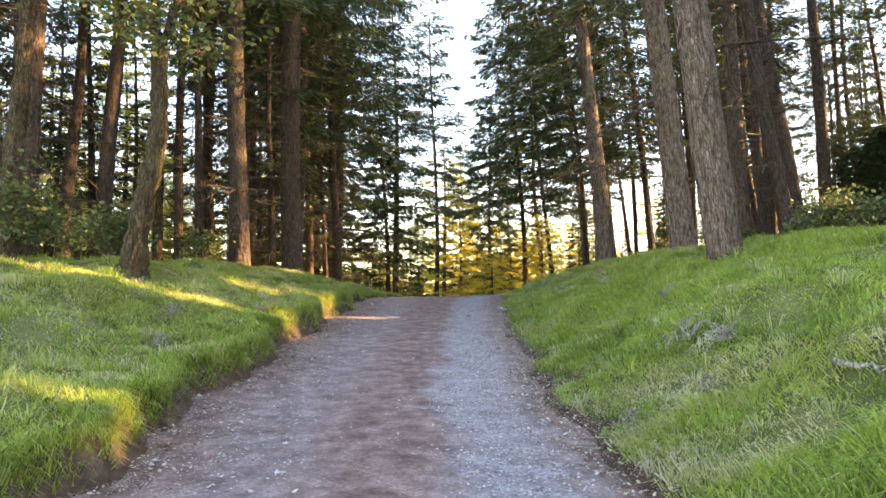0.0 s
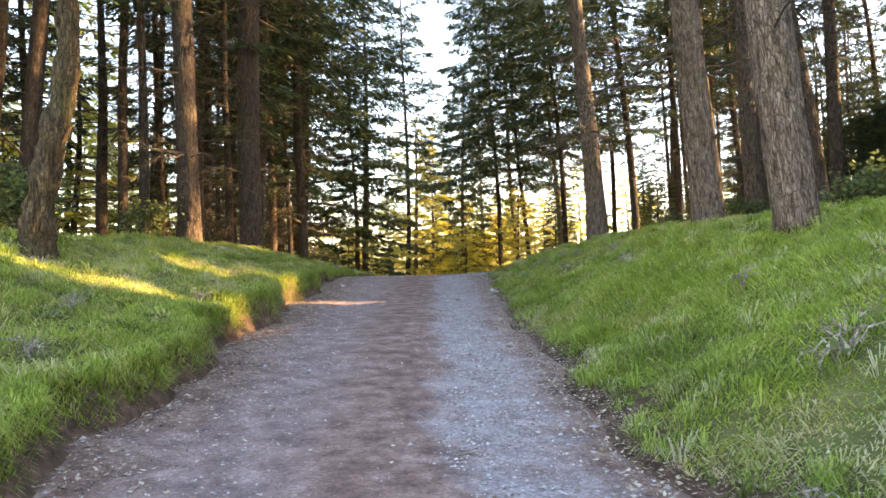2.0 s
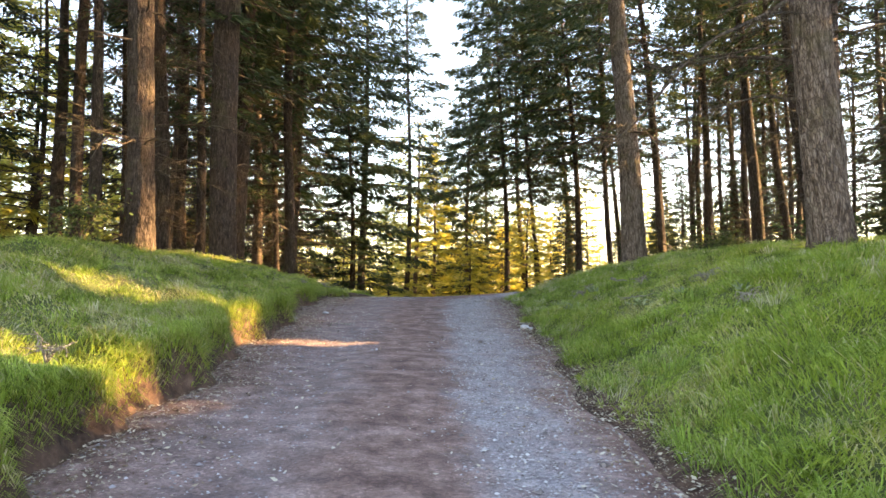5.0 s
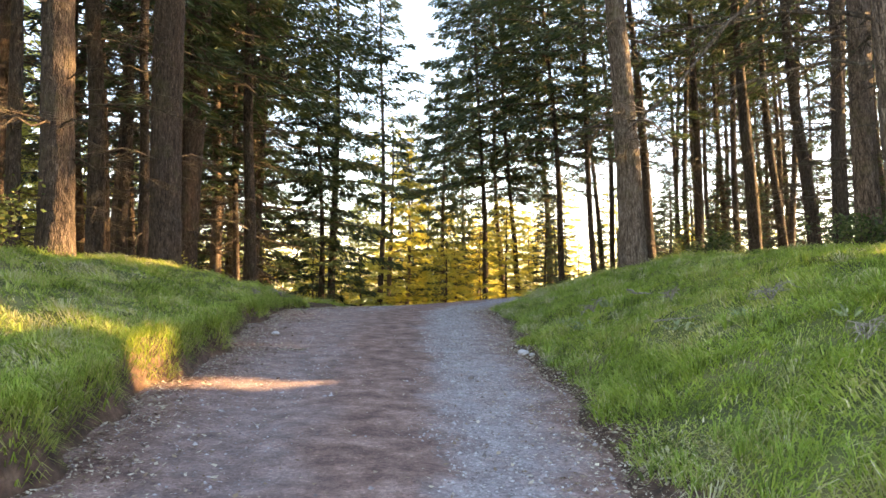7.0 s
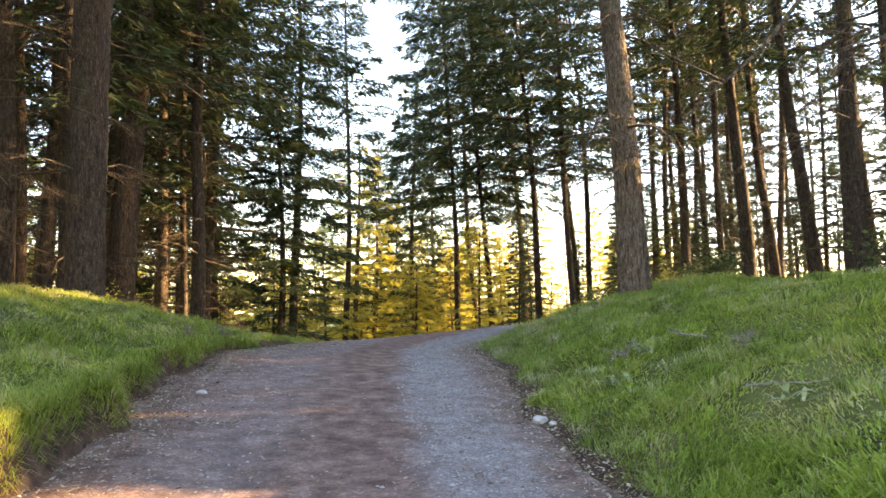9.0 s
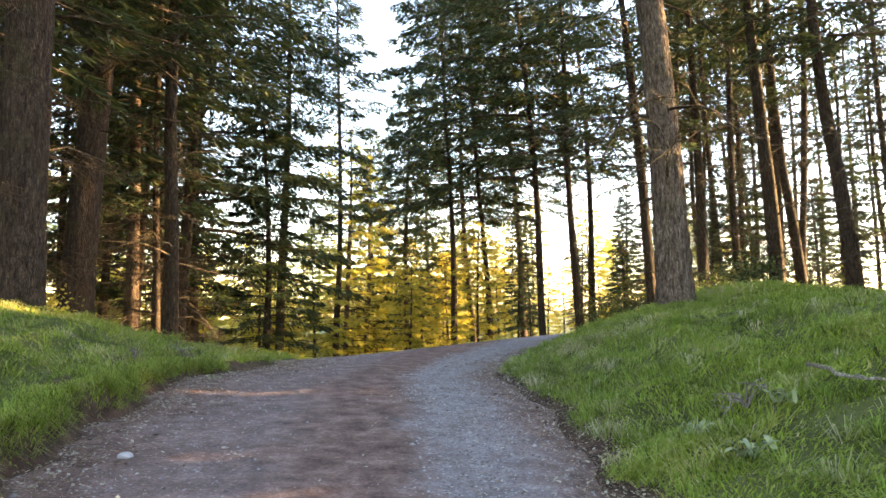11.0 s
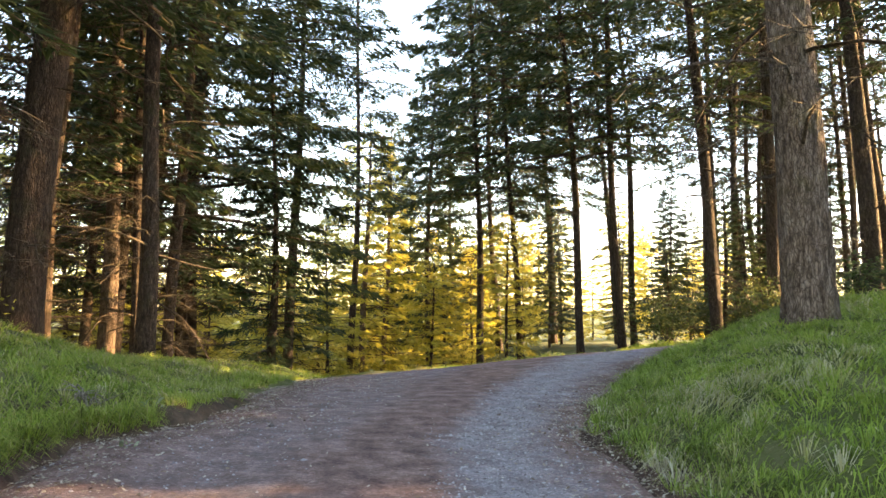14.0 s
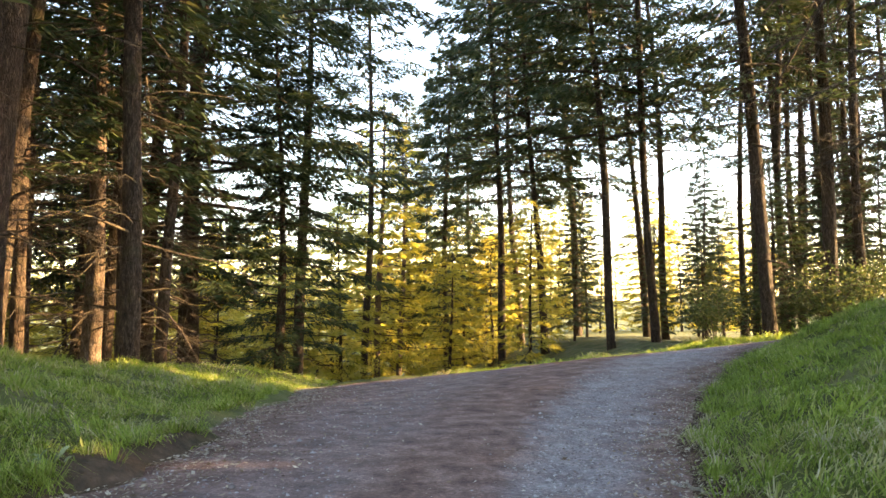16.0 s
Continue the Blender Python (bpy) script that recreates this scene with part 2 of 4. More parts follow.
def height(x, y):
    x, y = np.asarray(x, float), np.asarray(y, float)
    base = lie(x, y)
    dl, dr = track_left(y) - x, x - track_right(y)
    # left bank: a cut edge of bare earth, then a grassy shoulder
    tall = np.interp(y, [-10, 4, 11, 20, 24, 28, 34, 60], [0.8, 0.88, 1.14, 0.92, 0.7, 0.45, 0.5, 0.7])
    lip = np.interp(y, [-10, 4, 9, 15, 19, 22, 25], [0.27, 0.29, 0.32, 0.40, 0.28, 0.12, 0.05]) * (0.8 + 0.4 * noise(y * 1.3, y * 0 + 5))
    inside = np.where(y > 29, smooth(1.0, -4.0, x), 1.0)
    left = (lip * smooth(0.0, 0.14, dl) + (tall - lip) * smooth(0.1, 3.4, dl)) * np.where(y > 29, np.maximum(inside, 0.2 * smooth(2.0, 5.0, x)), 1.0)
    left = np.where(dl > 0, left - 0.03 * np.clip(dl - 6, 0, 40), 0)
    # right bank: a steady grass slope up to a wooded top
    top = np.interp(y, [-10, 3, 9, 15, 20, 25, 31, 45], [1.8, 1.85, 1.75, 1.55, 1.3, 1.1, 0.65, 0.55])
    d = np.clip(dr, 0, None)
    right = top * (1 - np.exp(-(d / 2.25) ** 1.3)) - 0.045 * np.clip(d - 4.5, 0, 40)
    rough = (noise(x * 1.1, y * 1.1) - 0.5) * np.where(dl > 0, 0.22, 0.15) + (noise(x * 3.1 + 9, y * 3.1) - 0.5) * 0.12
    off = smooth(0.05, 0.6, np.maximum(dl, dr))
    bed = -0.06 * smooth(0.0, 0.12, np.minimum(-dl, -dr))
    return base + np.where(dl > 0, left, 0) + np.where(dr > 0, right, 0) + rough * off + bed


def axis(lo, hi, step, far, count):
    g = np.geomspace(step * 2, far, count)
    return np.concatenate([lo - g[::-1], np.arange(lo, hi, step), hi + g])


gx, gy = axis(-7, 10, 0.11, 900, 40), axis(-3, 34, 0.14, 900, 40)
X, Y = np.meshgrid(gx, gy)
Z = height(X, Y)
edge_l, edge_r = track_left(Y) - X, X - track_right(Y)
bare = np.maximum(smooth(0.20, 0.08, np.abs(edge_l - 0.02)) * smooth(23.5, 20.5, Y), smooth(0.5, 0.15, np.abs(edge_r) - 0.25 * (noise(X * 2.2, Y * 2.2) - 0.4)))
bare = np.maximum(bare, 0.9 * smooth(0.8, 0.3, edge_l + 0.5 * (noise(X * 2.6, Y * 2.6) - 0.5)) * (edge_l > -0.3) * smooth(17.5, 19, Y) * smooth(25, 23, Y))
bare = np.where(Y < 32, bare, 0)
ground = tagged(new("ground", mesh_of("ground", np.stack([X, Y, Z], -1).reshape(-1, 3), grid_faces(len(gy), len(gx)), GROUND, bare.ravel())),
                "grassy woodland ground with bare red earth banks", "ground", kind="structure")

ty = np.arange(-12, 40, 0.1)
tu = np.linspace(0, 1, 40)
TU, TY = np.meshgrid(tu, ty)
TX = track_left(TY) - 0.08 + TU * (track_right(TY) - track_left(TY) + 0.16)
TZ = lie(TX, TY) + 0.015 * np.sin(TU * np.pi) - 0.02 * (np.exp(-((TU - 0.3) / 0.09) ** 2) + np.exp(-((TU - 0.75) / 0.09) ** 2)) + 0.015 * (noise(TX * 4, TY * 4) - 0.5)
TZ -= 0.03 * (smooth(0.06, 0, TU) + smooth(0.94, 1, TU))
track = tagged(new("road", mesh_of("road", np.stack([TX, TY, TZ], -1).reshape(-1, 3), grid_faces(len(ty), 40), TRACK, None, False, 0.75 * TU.ravel())),
               "brown earth and grey gravel forest track with wheel lines", "track", kind="structure")


def surface(x, y):
    return float(height(np.array([x]), np.array([y]))[0])


# ---- trees ----
def trunk_mesh(name, radius, tall, mat, sides=14, rings=26, relief=0.03, bend=0.15, seed=0, flare=0.45):
    r = np.random.default_rng(seed)
    z = np.concatenate([np.linspace(-0.5, 2.0, rings // 3), np.linspace(2.0, tall, rings - rings // 3 + 1)[1:]])
    a = np.linspace(0, 2 * np.pi, sides, endpoint=False)
    A, ZZ = np.meshgrid(a, z)
    taper = np.clip(1 - 0.80 * np.clip(ZZ, 0, None) / tall, 0.06, 1) + flare * np.exp(-np.clip(ZZ + 0.1, 0, None) / 0.35) * (0.7 + 0.3 * np.sin(A * 5 + seed))
    s = seed * 7.3
    ridges = np.abs(noise(A * sides / 6.2832 / 2.6 + s, ZZ * 3.2 + s + A) - 0.5) * 2
    ridges2 = noise(A * sides / 6.2832 / 1.2 + s, ZZ * 7 + s)
    rad = radius * taper * (1 + 0.08 * np.sin(A * 2 + ZZ * 0.4 + s)) + relief * (ridges + 0.5 * ridges2 - 0.7) * np.clip(taper, 0.3, 1)
    ox = bend * (np.sin(ZZ * 0.23 + s) - np.sin(s)) * np.clip(ZZ / 6, 0, 1)
    oy = bend * (np.sin(ZZ * 0.19 + s * 2) - np.sin(s * 2)) * np.clip(ZZ / 6, 0, 1)
    return mesh_of(name, np.stack([rad * np.cos(A) + ox, rad * np.sin(A) + oy, ZZ], -1).reshape(-1, 3), grid_faces(len(z), sides, True), mat, (A * 0 + 0.5).ravel())


def sprays(bag, base, way, length, droop, n, size, r, lift=0.15):
    """Flat drooping needle sprays along one bough: slim lozenges set out on both sides of it and of its twigs."""
    side = np.cross(way, [0, 0, 1.0])
    side /= np.linalg.norm(side) + 1e-9
    k = r.random(n) ** 0.65
    along = length * (0.18 + 0.82 * k)
    sag = lift * along - droop * along ** 2 / max(length, 0.1)
    spread = (1.08 - k) * length * 0.34 + 0.10
    off = r.uniform(-1, 1, n) * spread
    c = base + way * along[:, None] + side * off[:, None] + np.stack([0 * k, 0 * k, sag - 0.22 * np.abs(off) + r.normal(0, 0.07, n)], -1)
    sgn = np.sign(off)
    d = way * r.uniform(0.3, 1.0, n)[:, None] + side * (sgn * r.uniform(0.3, 1.0, n))[:, None] + np.stack([0 * k, 0 * k, r.uniform(-0.75, 0.1, n)], -1)
    d /= np.linalg.norm(d, axis=1)[:, None]
    ln = size * r.uniform(0.6, 1.5, n)
    w = np.cross(d, [0, 0, 1.0] + r.normal(0, 0.5, (n, 3)))
    w /= np.linalg.norm(w, axis=1)[:, None] + 1e-9
    w *= (ln * r.uniform(0.08, 0.16, n))[:, None]
    v = np.stack([c + w, c + d * ln[:, None], c - w], 1).reshape(-1, 3)
    f = np.arange(n)[:, None] * 3 + [0, 1, 2]
    tone = np.repeat(np.clip(r.normal(0.42, 0.2, n) + 0.12 * k, 0, 1), 3)
    bag.add(v, f, tone)


def crown_mesh(name, low, top, reach, boughs, per, size, seed, mat=NEEDLE, shape=0.8, droop=0.25, lift=0.12):
    """The live crown of a conifer from low to top: boughs, and the needle sprays on them."""
    r = np.random.default_rng(seed)
    bag, wood = Bag(), Bag()
    for i in range(boughs):
        u = (i + r.random()) / boughs
        z = low + (top - low) * u ** 0.9
        length = reach * (max(1 - u, 0) ** shape) * r.uniform(0.45, 1.15) + 0.25
        if u < 0.12:
            length *= r.uniform(0.6, 1.0)
        a = i * 2.4 + r.uniform(-0.5, 0.5)
        way = np.array([math.cos(a), math.sin(a), 0.0])
        base = np.array([0, 0, z])
        lf = lift + 0.5 * u * r.uniform(0.4, 1.2)
        sprays(bag, base, way, length, droop, max(8, int(per * length / reach)), size, r, lf)
        s = np.linspace(0, 1, 5) * length
        pts = base + way * s[:, None] + np.stack([0 * s, 0 * s, lf * s - droop * s ** 2 / length], -1)
        v, f = tube(pts, np.linspace(0.012 + 0.009 * length, 0.004, 5), 4)
        wood.add(v, np.concatenate([f[:, [0, 1, 2]], f[:, [0, 2, 3]]]))
    leaves = sum(len(f) for f in bag.f)
    bag.add(np.concatenate(wood.v), np.concatenate(wood.f))
    me = bag.mesh(name + "_crown", mat, True)
    me.materials.append(TWIG)
    slots = np.zeros(len(me.polygons), np.int32)
    slots[leaves:] = 1
    me.polygons.foreach_set("material_index", slots)
    return me


def dead_branch(bag, z, a, length, full, r):
    """One bare dead branch, thin and drooping, with side twigs."""
    way = np.array([math.cos(a), math.sin(a), 0.0])
    side = np.array([-way[1], way[0], 0])
    s = np.linspace(0, 1, 6) * length
    sway, slope, dr = r.uniform(-0.2, 0.2), r.uniform(-0.25, 0.35), r.uniform(0.05, 0.35)
    pts = np.array([0, 0, z]) + way * s[:, None] + side * (sway * s ** 2 / length)[:, None] + np.stack([0 * s, 0 * s, slope * s - dr * s ** 2 / length], -1)
    pts[1:] += r.normal(0, 0.035, (5, 3))
    v, f = tube(pts, np.linspace(0.022, 0.005, 6) * (0.5 + length / full), 3)
    bag.add(v, f)
    for _ in range(int(6 + 12 * length / full)):
        k = r.integers(2, 6)
        d = way * r.uniform(0.2, 0.9) + side * r.choice([-1, 1]) * r.uniform(0.4, 1) + np.array([0, 0, r.uniform(-0.7, 0.2)])
        q = pts[k] + (pts[k - 1] - pts[k]) * r.random() + d * (np.linspace(0, 1, 2) * r.uniform(0.2, 0.8))[:, None]
        v, f = tube(q, [0.007, 0.002], 3)
        bag.add(v, f)


def dead_mesh(name, low, top, count, reach, seed):
    r = np.random.default_rng(seed)
    bag = Bag()
    for i in range(count):
        dead_branch(bag, r.uniform(low, top), r.uniform(0, 6.283), reach * r.uniform(0.3, 1.0), reach, r)
    return bag.mesh(name, TWIG)


SINGLE = []
for i in range(12):
    bag = Bag()
    dead_branch(bag, 0.0, 0.0, 2.4 * (0.35 + 0.06 * i), 2.4, np.random.default_rng(300 + i))
    SINGLE.append(bag.mesh("branch", TWIG))

KINDS = {}      # crown, dead branches of far trees, height, where dead branches grow


def kind_of_tree(key, tall, low, reach, boughs, per, size, seed, dead=None, **more):
    n = crown_mesh(key, low, tall + 0.3, reach, boughs, per, size, seed, **more)
    KINDS[key] = (n, dead_mesh(key + "_dead", *dead, seed + 50) if dead else None, tall, dead)


kind_of_tree("lofty", 26, 9.0, 4.6, 78, 250, 0.30, 1, dead=(2.2, 11, 34, 2.8), shape=0.55, droop=0.3)
kind_of_tree("lofty_b", 24, 7.0, 4.4, 78, 240, 0.30, 2, dead=(1.5, 10, 36, 2.8), shape=0.55, droop=0.35)
kind_of_tree("parasol", 26, 8.5, 6.8, 88, 380, 0.33, 11, dead=(2.0, 11, 44, 3.2), shape=0.45, droop=0.3)
kind_of_tree("pole", 24, 11.5, 2.6, 46, 130, 0.30, 12, dead=(1.0, 13, 52, 2.5))
kind_of_tree("middle", 19, 4.5, 3.1, 66, 170, 0.30, 3, dead=(1.0, 7, 26, 2.2))
kind_of_tree("middle_b", 17, 3.6, 2.8, 62, 160, 0.30, 4, dead=(0.8, 6, 24, 2.0))
kind_of_tree("wide", 29, 4.0, 8.6, 136, 560, 0.33, 5, dead=(0.8, 9, 46, 4.4), shape=0.36, droop=0.2, lift=0.05)
kind_of_tree("wide_b", 25, 4.0, 6.6, 92, 410, 0.33, 6, dead=(0.8, 8, 42, 3.8), shape=0.4, droop=0.3, lift=0.12)
kind_of_tree("spire", 18, 1.8, 3.5, 110, 280, 0.30, 7, dead=(0.6, 4, 22, 1.7))
kind_of_tree("young", 8.5, 0.2, 0.5, 100, 70, 0.42, 8, shape=0.15)
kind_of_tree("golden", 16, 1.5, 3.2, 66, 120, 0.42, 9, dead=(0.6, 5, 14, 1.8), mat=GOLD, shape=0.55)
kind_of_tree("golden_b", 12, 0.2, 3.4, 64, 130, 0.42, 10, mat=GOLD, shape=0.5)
TREES = []
LABELS = {"pole": "slim straight fir stem bristling with dead twigs", "lofty": "tall fir with furrowed bark and bare dead lower branches", "wide": "dark fir with long drooping boughs reaching over grass",
          "parasol": "tall bare-stemmed fir with a broad dark crown",
          "middle": "slender dark fir with dead twigs below its crown", "spire": "narrow pointed spruce standing behind the crest",
          "young": "dense young spruce added to block the low sun", "golden": "conifer with evening sunlight painted into its golden-green needles"}


def tree(x, y, diameter, key, lean=(0.0, 0.0), detail=1, mat=BARK, size=1.0, turn=None, label="", flare=0.3):
    i = len(TREES)
    r = np.random.default_rng(100 + i)
    crown, far_branches, tall, dead = KINDS[key]
    root = new("tree")
    root.matrix_world = pose(x, y, surface(x, y) - 0.05, lean[1], lean[0], 0) @ Matrix.Diagonal((size, size, size, 1))
    sides, rings, relief = {0: (9, 14, 0.012), 1: (16, 36, 0.02), 2: (56, 190, 0.034)}[detail]
    part("trunk", trunk_mesh("trunk", diameter / 2 / size, tall, mat, sides, rings, relief, 0.12 + 0.1 * r.random(), i, flare), root)
    top = part("crown", crown, root)
    turn = r.uniform(0, 360) if turn is None else turn
    top.matrix_local = pose(0, 0, 0, 0, 0, turn)
    if dead and detail:
        for _ in range(dead[2]):
            b = part("branch", SINGLE[r.integers(0, 12)], root)
            s = r.uniform(0.6, 1.2) * dead[3] / 2.4
            b.matrix_local = pose(0, 0, r.uniform(dead[0], dead[1]), r.uniform(-20, 20), r.uniform(-12, 12), r.uniform(0, 360)) @ Matrix.Diagonal((s, s, s, 1))
    elif dead:
        tagged(part("branch", far_branches, root), kind="stuff")
    tagged(root, label or LABELS[key.split("_")[0]], "tree", "forest trees")
    TREES.append((x, y))
    return root


# right bank
tree(3.93, 9.72, 0.5, "lofty", (-5.6, 0), 2, flare=0.12, label="thick grey-brown fir trunk standing on the grass bank")
tree(4.98, 14.4, 0.50, "lofty_b", (-4.6, 0), 2, flare=0.35, label="leaning fir trunk with deeply furrowed pale bark")
tree(5.68, 24.4, 0.60, "lofty_b", (-1.5, 0), 2, label="solitary straight fir trunk near the crest")
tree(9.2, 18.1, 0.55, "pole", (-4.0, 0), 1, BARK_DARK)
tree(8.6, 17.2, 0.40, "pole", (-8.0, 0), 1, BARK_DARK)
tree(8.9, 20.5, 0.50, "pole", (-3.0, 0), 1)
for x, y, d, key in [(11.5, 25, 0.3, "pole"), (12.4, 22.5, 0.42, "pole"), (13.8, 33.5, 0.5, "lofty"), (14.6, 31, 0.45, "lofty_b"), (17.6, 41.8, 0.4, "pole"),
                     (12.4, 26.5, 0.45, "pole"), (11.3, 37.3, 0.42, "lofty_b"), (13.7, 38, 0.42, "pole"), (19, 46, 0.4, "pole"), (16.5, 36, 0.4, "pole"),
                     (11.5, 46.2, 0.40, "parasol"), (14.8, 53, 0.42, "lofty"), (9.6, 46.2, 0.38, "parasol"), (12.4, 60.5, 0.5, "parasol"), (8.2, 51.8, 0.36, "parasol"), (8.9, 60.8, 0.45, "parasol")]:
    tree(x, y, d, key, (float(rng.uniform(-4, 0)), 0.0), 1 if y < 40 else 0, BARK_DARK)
# beyond the crest
tree(4.24, 60, 0.42, "spire", mat=BARK_DARK, size=1.15)
tree(0.06, 56.8, 0.42, "golden", size=1.0, mat=BARK)
tree(1.3, 58.0, 0.36, "golden", size=0.95, mat=BARK)
tree(-3.4, 43, 0.34, "spire", mat=BARK_DARK, size=0.8)
tree(2.4, 68, 0.36, "spire", mat=BARK_DARK, size=1.1)
tree(6.6, 66, 0.4, "spire", mat=BARK_DARK, size=1.2)
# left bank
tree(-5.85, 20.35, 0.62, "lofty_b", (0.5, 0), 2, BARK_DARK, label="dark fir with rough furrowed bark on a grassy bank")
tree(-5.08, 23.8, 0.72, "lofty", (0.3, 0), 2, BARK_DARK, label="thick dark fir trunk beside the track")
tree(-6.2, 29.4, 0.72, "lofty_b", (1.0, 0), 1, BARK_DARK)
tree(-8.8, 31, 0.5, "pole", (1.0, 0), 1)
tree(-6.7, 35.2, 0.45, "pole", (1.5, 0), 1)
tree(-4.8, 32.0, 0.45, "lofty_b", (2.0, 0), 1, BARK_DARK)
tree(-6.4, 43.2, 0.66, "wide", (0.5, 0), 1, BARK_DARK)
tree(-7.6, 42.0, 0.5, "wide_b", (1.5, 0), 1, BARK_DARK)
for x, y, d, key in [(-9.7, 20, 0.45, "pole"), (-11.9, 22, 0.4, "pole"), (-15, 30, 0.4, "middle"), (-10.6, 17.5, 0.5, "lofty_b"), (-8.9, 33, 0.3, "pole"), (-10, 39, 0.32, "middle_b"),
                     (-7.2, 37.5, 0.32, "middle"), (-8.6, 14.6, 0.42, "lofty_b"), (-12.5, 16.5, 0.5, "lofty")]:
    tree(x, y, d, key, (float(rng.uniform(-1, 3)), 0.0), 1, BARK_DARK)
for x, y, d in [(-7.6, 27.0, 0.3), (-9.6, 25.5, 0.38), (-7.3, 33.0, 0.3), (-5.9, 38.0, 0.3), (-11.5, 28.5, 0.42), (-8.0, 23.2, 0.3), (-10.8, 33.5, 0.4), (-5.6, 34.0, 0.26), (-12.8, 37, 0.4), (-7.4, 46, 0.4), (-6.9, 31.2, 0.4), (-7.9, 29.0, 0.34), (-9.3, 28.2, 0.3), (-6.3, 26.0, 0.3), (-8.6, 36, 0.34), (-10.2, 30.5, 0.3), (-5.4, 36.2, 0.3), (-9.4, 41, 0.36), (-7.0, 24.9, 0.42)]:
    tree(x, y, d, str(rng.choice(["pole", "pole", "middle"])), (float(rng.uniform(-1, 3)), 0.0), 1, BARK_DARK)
# close spruce row added on the sun's side: it blocks light except for streaks
SUN_BLOCKERS = [(15.3, y) for y in np.concatenate([np.arange(-3.5, 7.0, 0.95), np.arange(8.9, 13.0, 0.9), [15.5, 18.55], np.arange(20.9, 26.6, 0.85)])]
SUN_BLOCKERS += [(17.0, y + 0.15) for y in np.concatenate([np.arange(-3, 6.4, 1.4), np.arange(9.2, 13.0, 1.2), [15.4, 18.6, 21.3, 22.5, 23.8, 25.0, 26.1]])]
for x, y in SUN_BLOCKERS:
    tree(x + float(rng.uniform(-0.2, 0.2)), float(y) - 1.55, 0.14, "young", mat=BARK_DARK, size=float(rng.uniform(0.9, 1.1)) * (1.0 if y < 22 else 0.55), detail=0)
tree(15.4, 14.75, 0.14, "young", mat=BARK_DARK, detail=0)
# smaller blockers let the sun over them onto the bank top
for y in (5.7, 6.4, 7.1, 11.2, 11.9, 12.6):
    tree(15.3, y, 0.1, "young", mat=BARK_DARK, size=0.36, detail=0)
# low trees added here to keep sun off the far track
for x, y in [(15.7, 25.0), (15.9, 25.9), (16.1, 26.8), (16.3, 27.8), (16.6, 28.9), (17.0, 30.1)]:
    tree(x, y, 0.12, "spire", mat=BARK_DARK, size=0.33, detail=0)
for y in (25.2, 26.1, 27.0, 28.0, 29.0, 30.0):
    tree(18.6, y, 0.12, "young", mat=BARK_DARK, size=0.6, detail=0)
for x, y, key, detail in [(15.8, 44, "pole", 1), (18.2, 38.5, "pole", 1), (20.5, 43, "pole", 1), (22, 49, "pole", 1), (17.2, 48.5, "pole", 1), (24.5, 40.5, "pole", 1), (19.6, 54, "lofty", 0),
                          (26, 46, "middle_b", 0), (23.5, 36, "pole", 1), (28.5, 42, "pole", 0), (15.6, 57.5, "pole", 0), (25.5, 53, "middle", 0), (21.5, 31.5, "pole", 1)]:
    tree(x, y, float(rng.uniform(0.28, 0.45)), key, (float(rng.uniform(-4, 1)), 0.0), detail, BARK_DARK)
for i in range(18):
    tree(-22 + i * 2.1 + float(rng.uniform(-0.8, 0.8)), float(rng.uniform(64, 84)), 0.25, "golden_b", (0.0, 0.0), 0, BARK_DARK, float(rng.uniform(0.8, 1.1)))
for x, y, s in [(13, 50, 0.3), (10.6, 55, 0.45), (15.6, 50.5, 0.3), (18, 56, 0.5), (12.2, 58, 0.45), (20.5, 58, 0.5), (16.6, 42.5, 0.3)]:
    tree(x, y, 0.16, "spire", mat=BARK_DARK, size=s, detail=0)
tree(-3.2, 47.5, 0.5, "lofty_b", (0.5, 0), 0, BARK_DARK)
tree(-0.6, 54, 0.4, "lofty", (0.5, 0), 0, BARK_DARK)
tree(6.2, 52.5, 0.4, "parasol", (-1.0, 0), 0, BARK_DARK)
# unseen firs added on the sun's side: high crowns shade most stems
for i in range(7):
    tree(25.0 + 2.0 * (i % 2) + float(rng.uniform(-0.6, 0.6)), 14.0 + 2.5 * i, float(rng.uniform(0.35, 0.5)), ["lofty", "lofty_b"][i % 2], detail=0, mat=BARK_DARK)
for i in range(12):
    tree(18.0 + 1.7 * i + float(rng.uniform(-1, 1)), 50 + float(rng.uniform(-5, 9)), float(rng.uniform(0.28, 0.42)), ["pole", "pole", "pole", "middle_b"][i % 4], (float(rng.uniform(-4, 1)), 0.0), 0, BARK_DARK)
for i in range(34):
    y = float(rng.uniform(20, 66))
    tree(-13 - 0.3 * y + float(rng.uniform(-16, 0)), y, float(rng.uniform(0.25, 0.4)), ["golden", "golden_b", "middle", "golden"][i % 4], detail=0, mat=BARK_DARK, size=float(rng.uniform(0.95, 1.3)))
for x, y, z in [(13.5, 41, 0.36), (15.8, 43.5, 0.4), (18.5, 45.5, 0.46), (21, 47, 0.5), (24, 49, 0.55), (16.5, 52, 0.5), (26.5, 46, 0.5), (20, 40, 0.36), (22.5, 43, 0.42)]:
    tree(x, y, 0.2, "spire", mat=BARK_DARK, size=z, detail=0)
for x, y in [(-14, 19), (-17, 23), (-15.5, 26.5), (-20, 29), (-18.5, 33), (-23, 36), (-12.5, 13.5), (-16, 16)]:
    tree(x, y, 0.3, "middle", (float(rng.uniform(-1, 2)), 0.0), 0, BARK_DARK, float(rng.uniform(0.9, 1.1)))
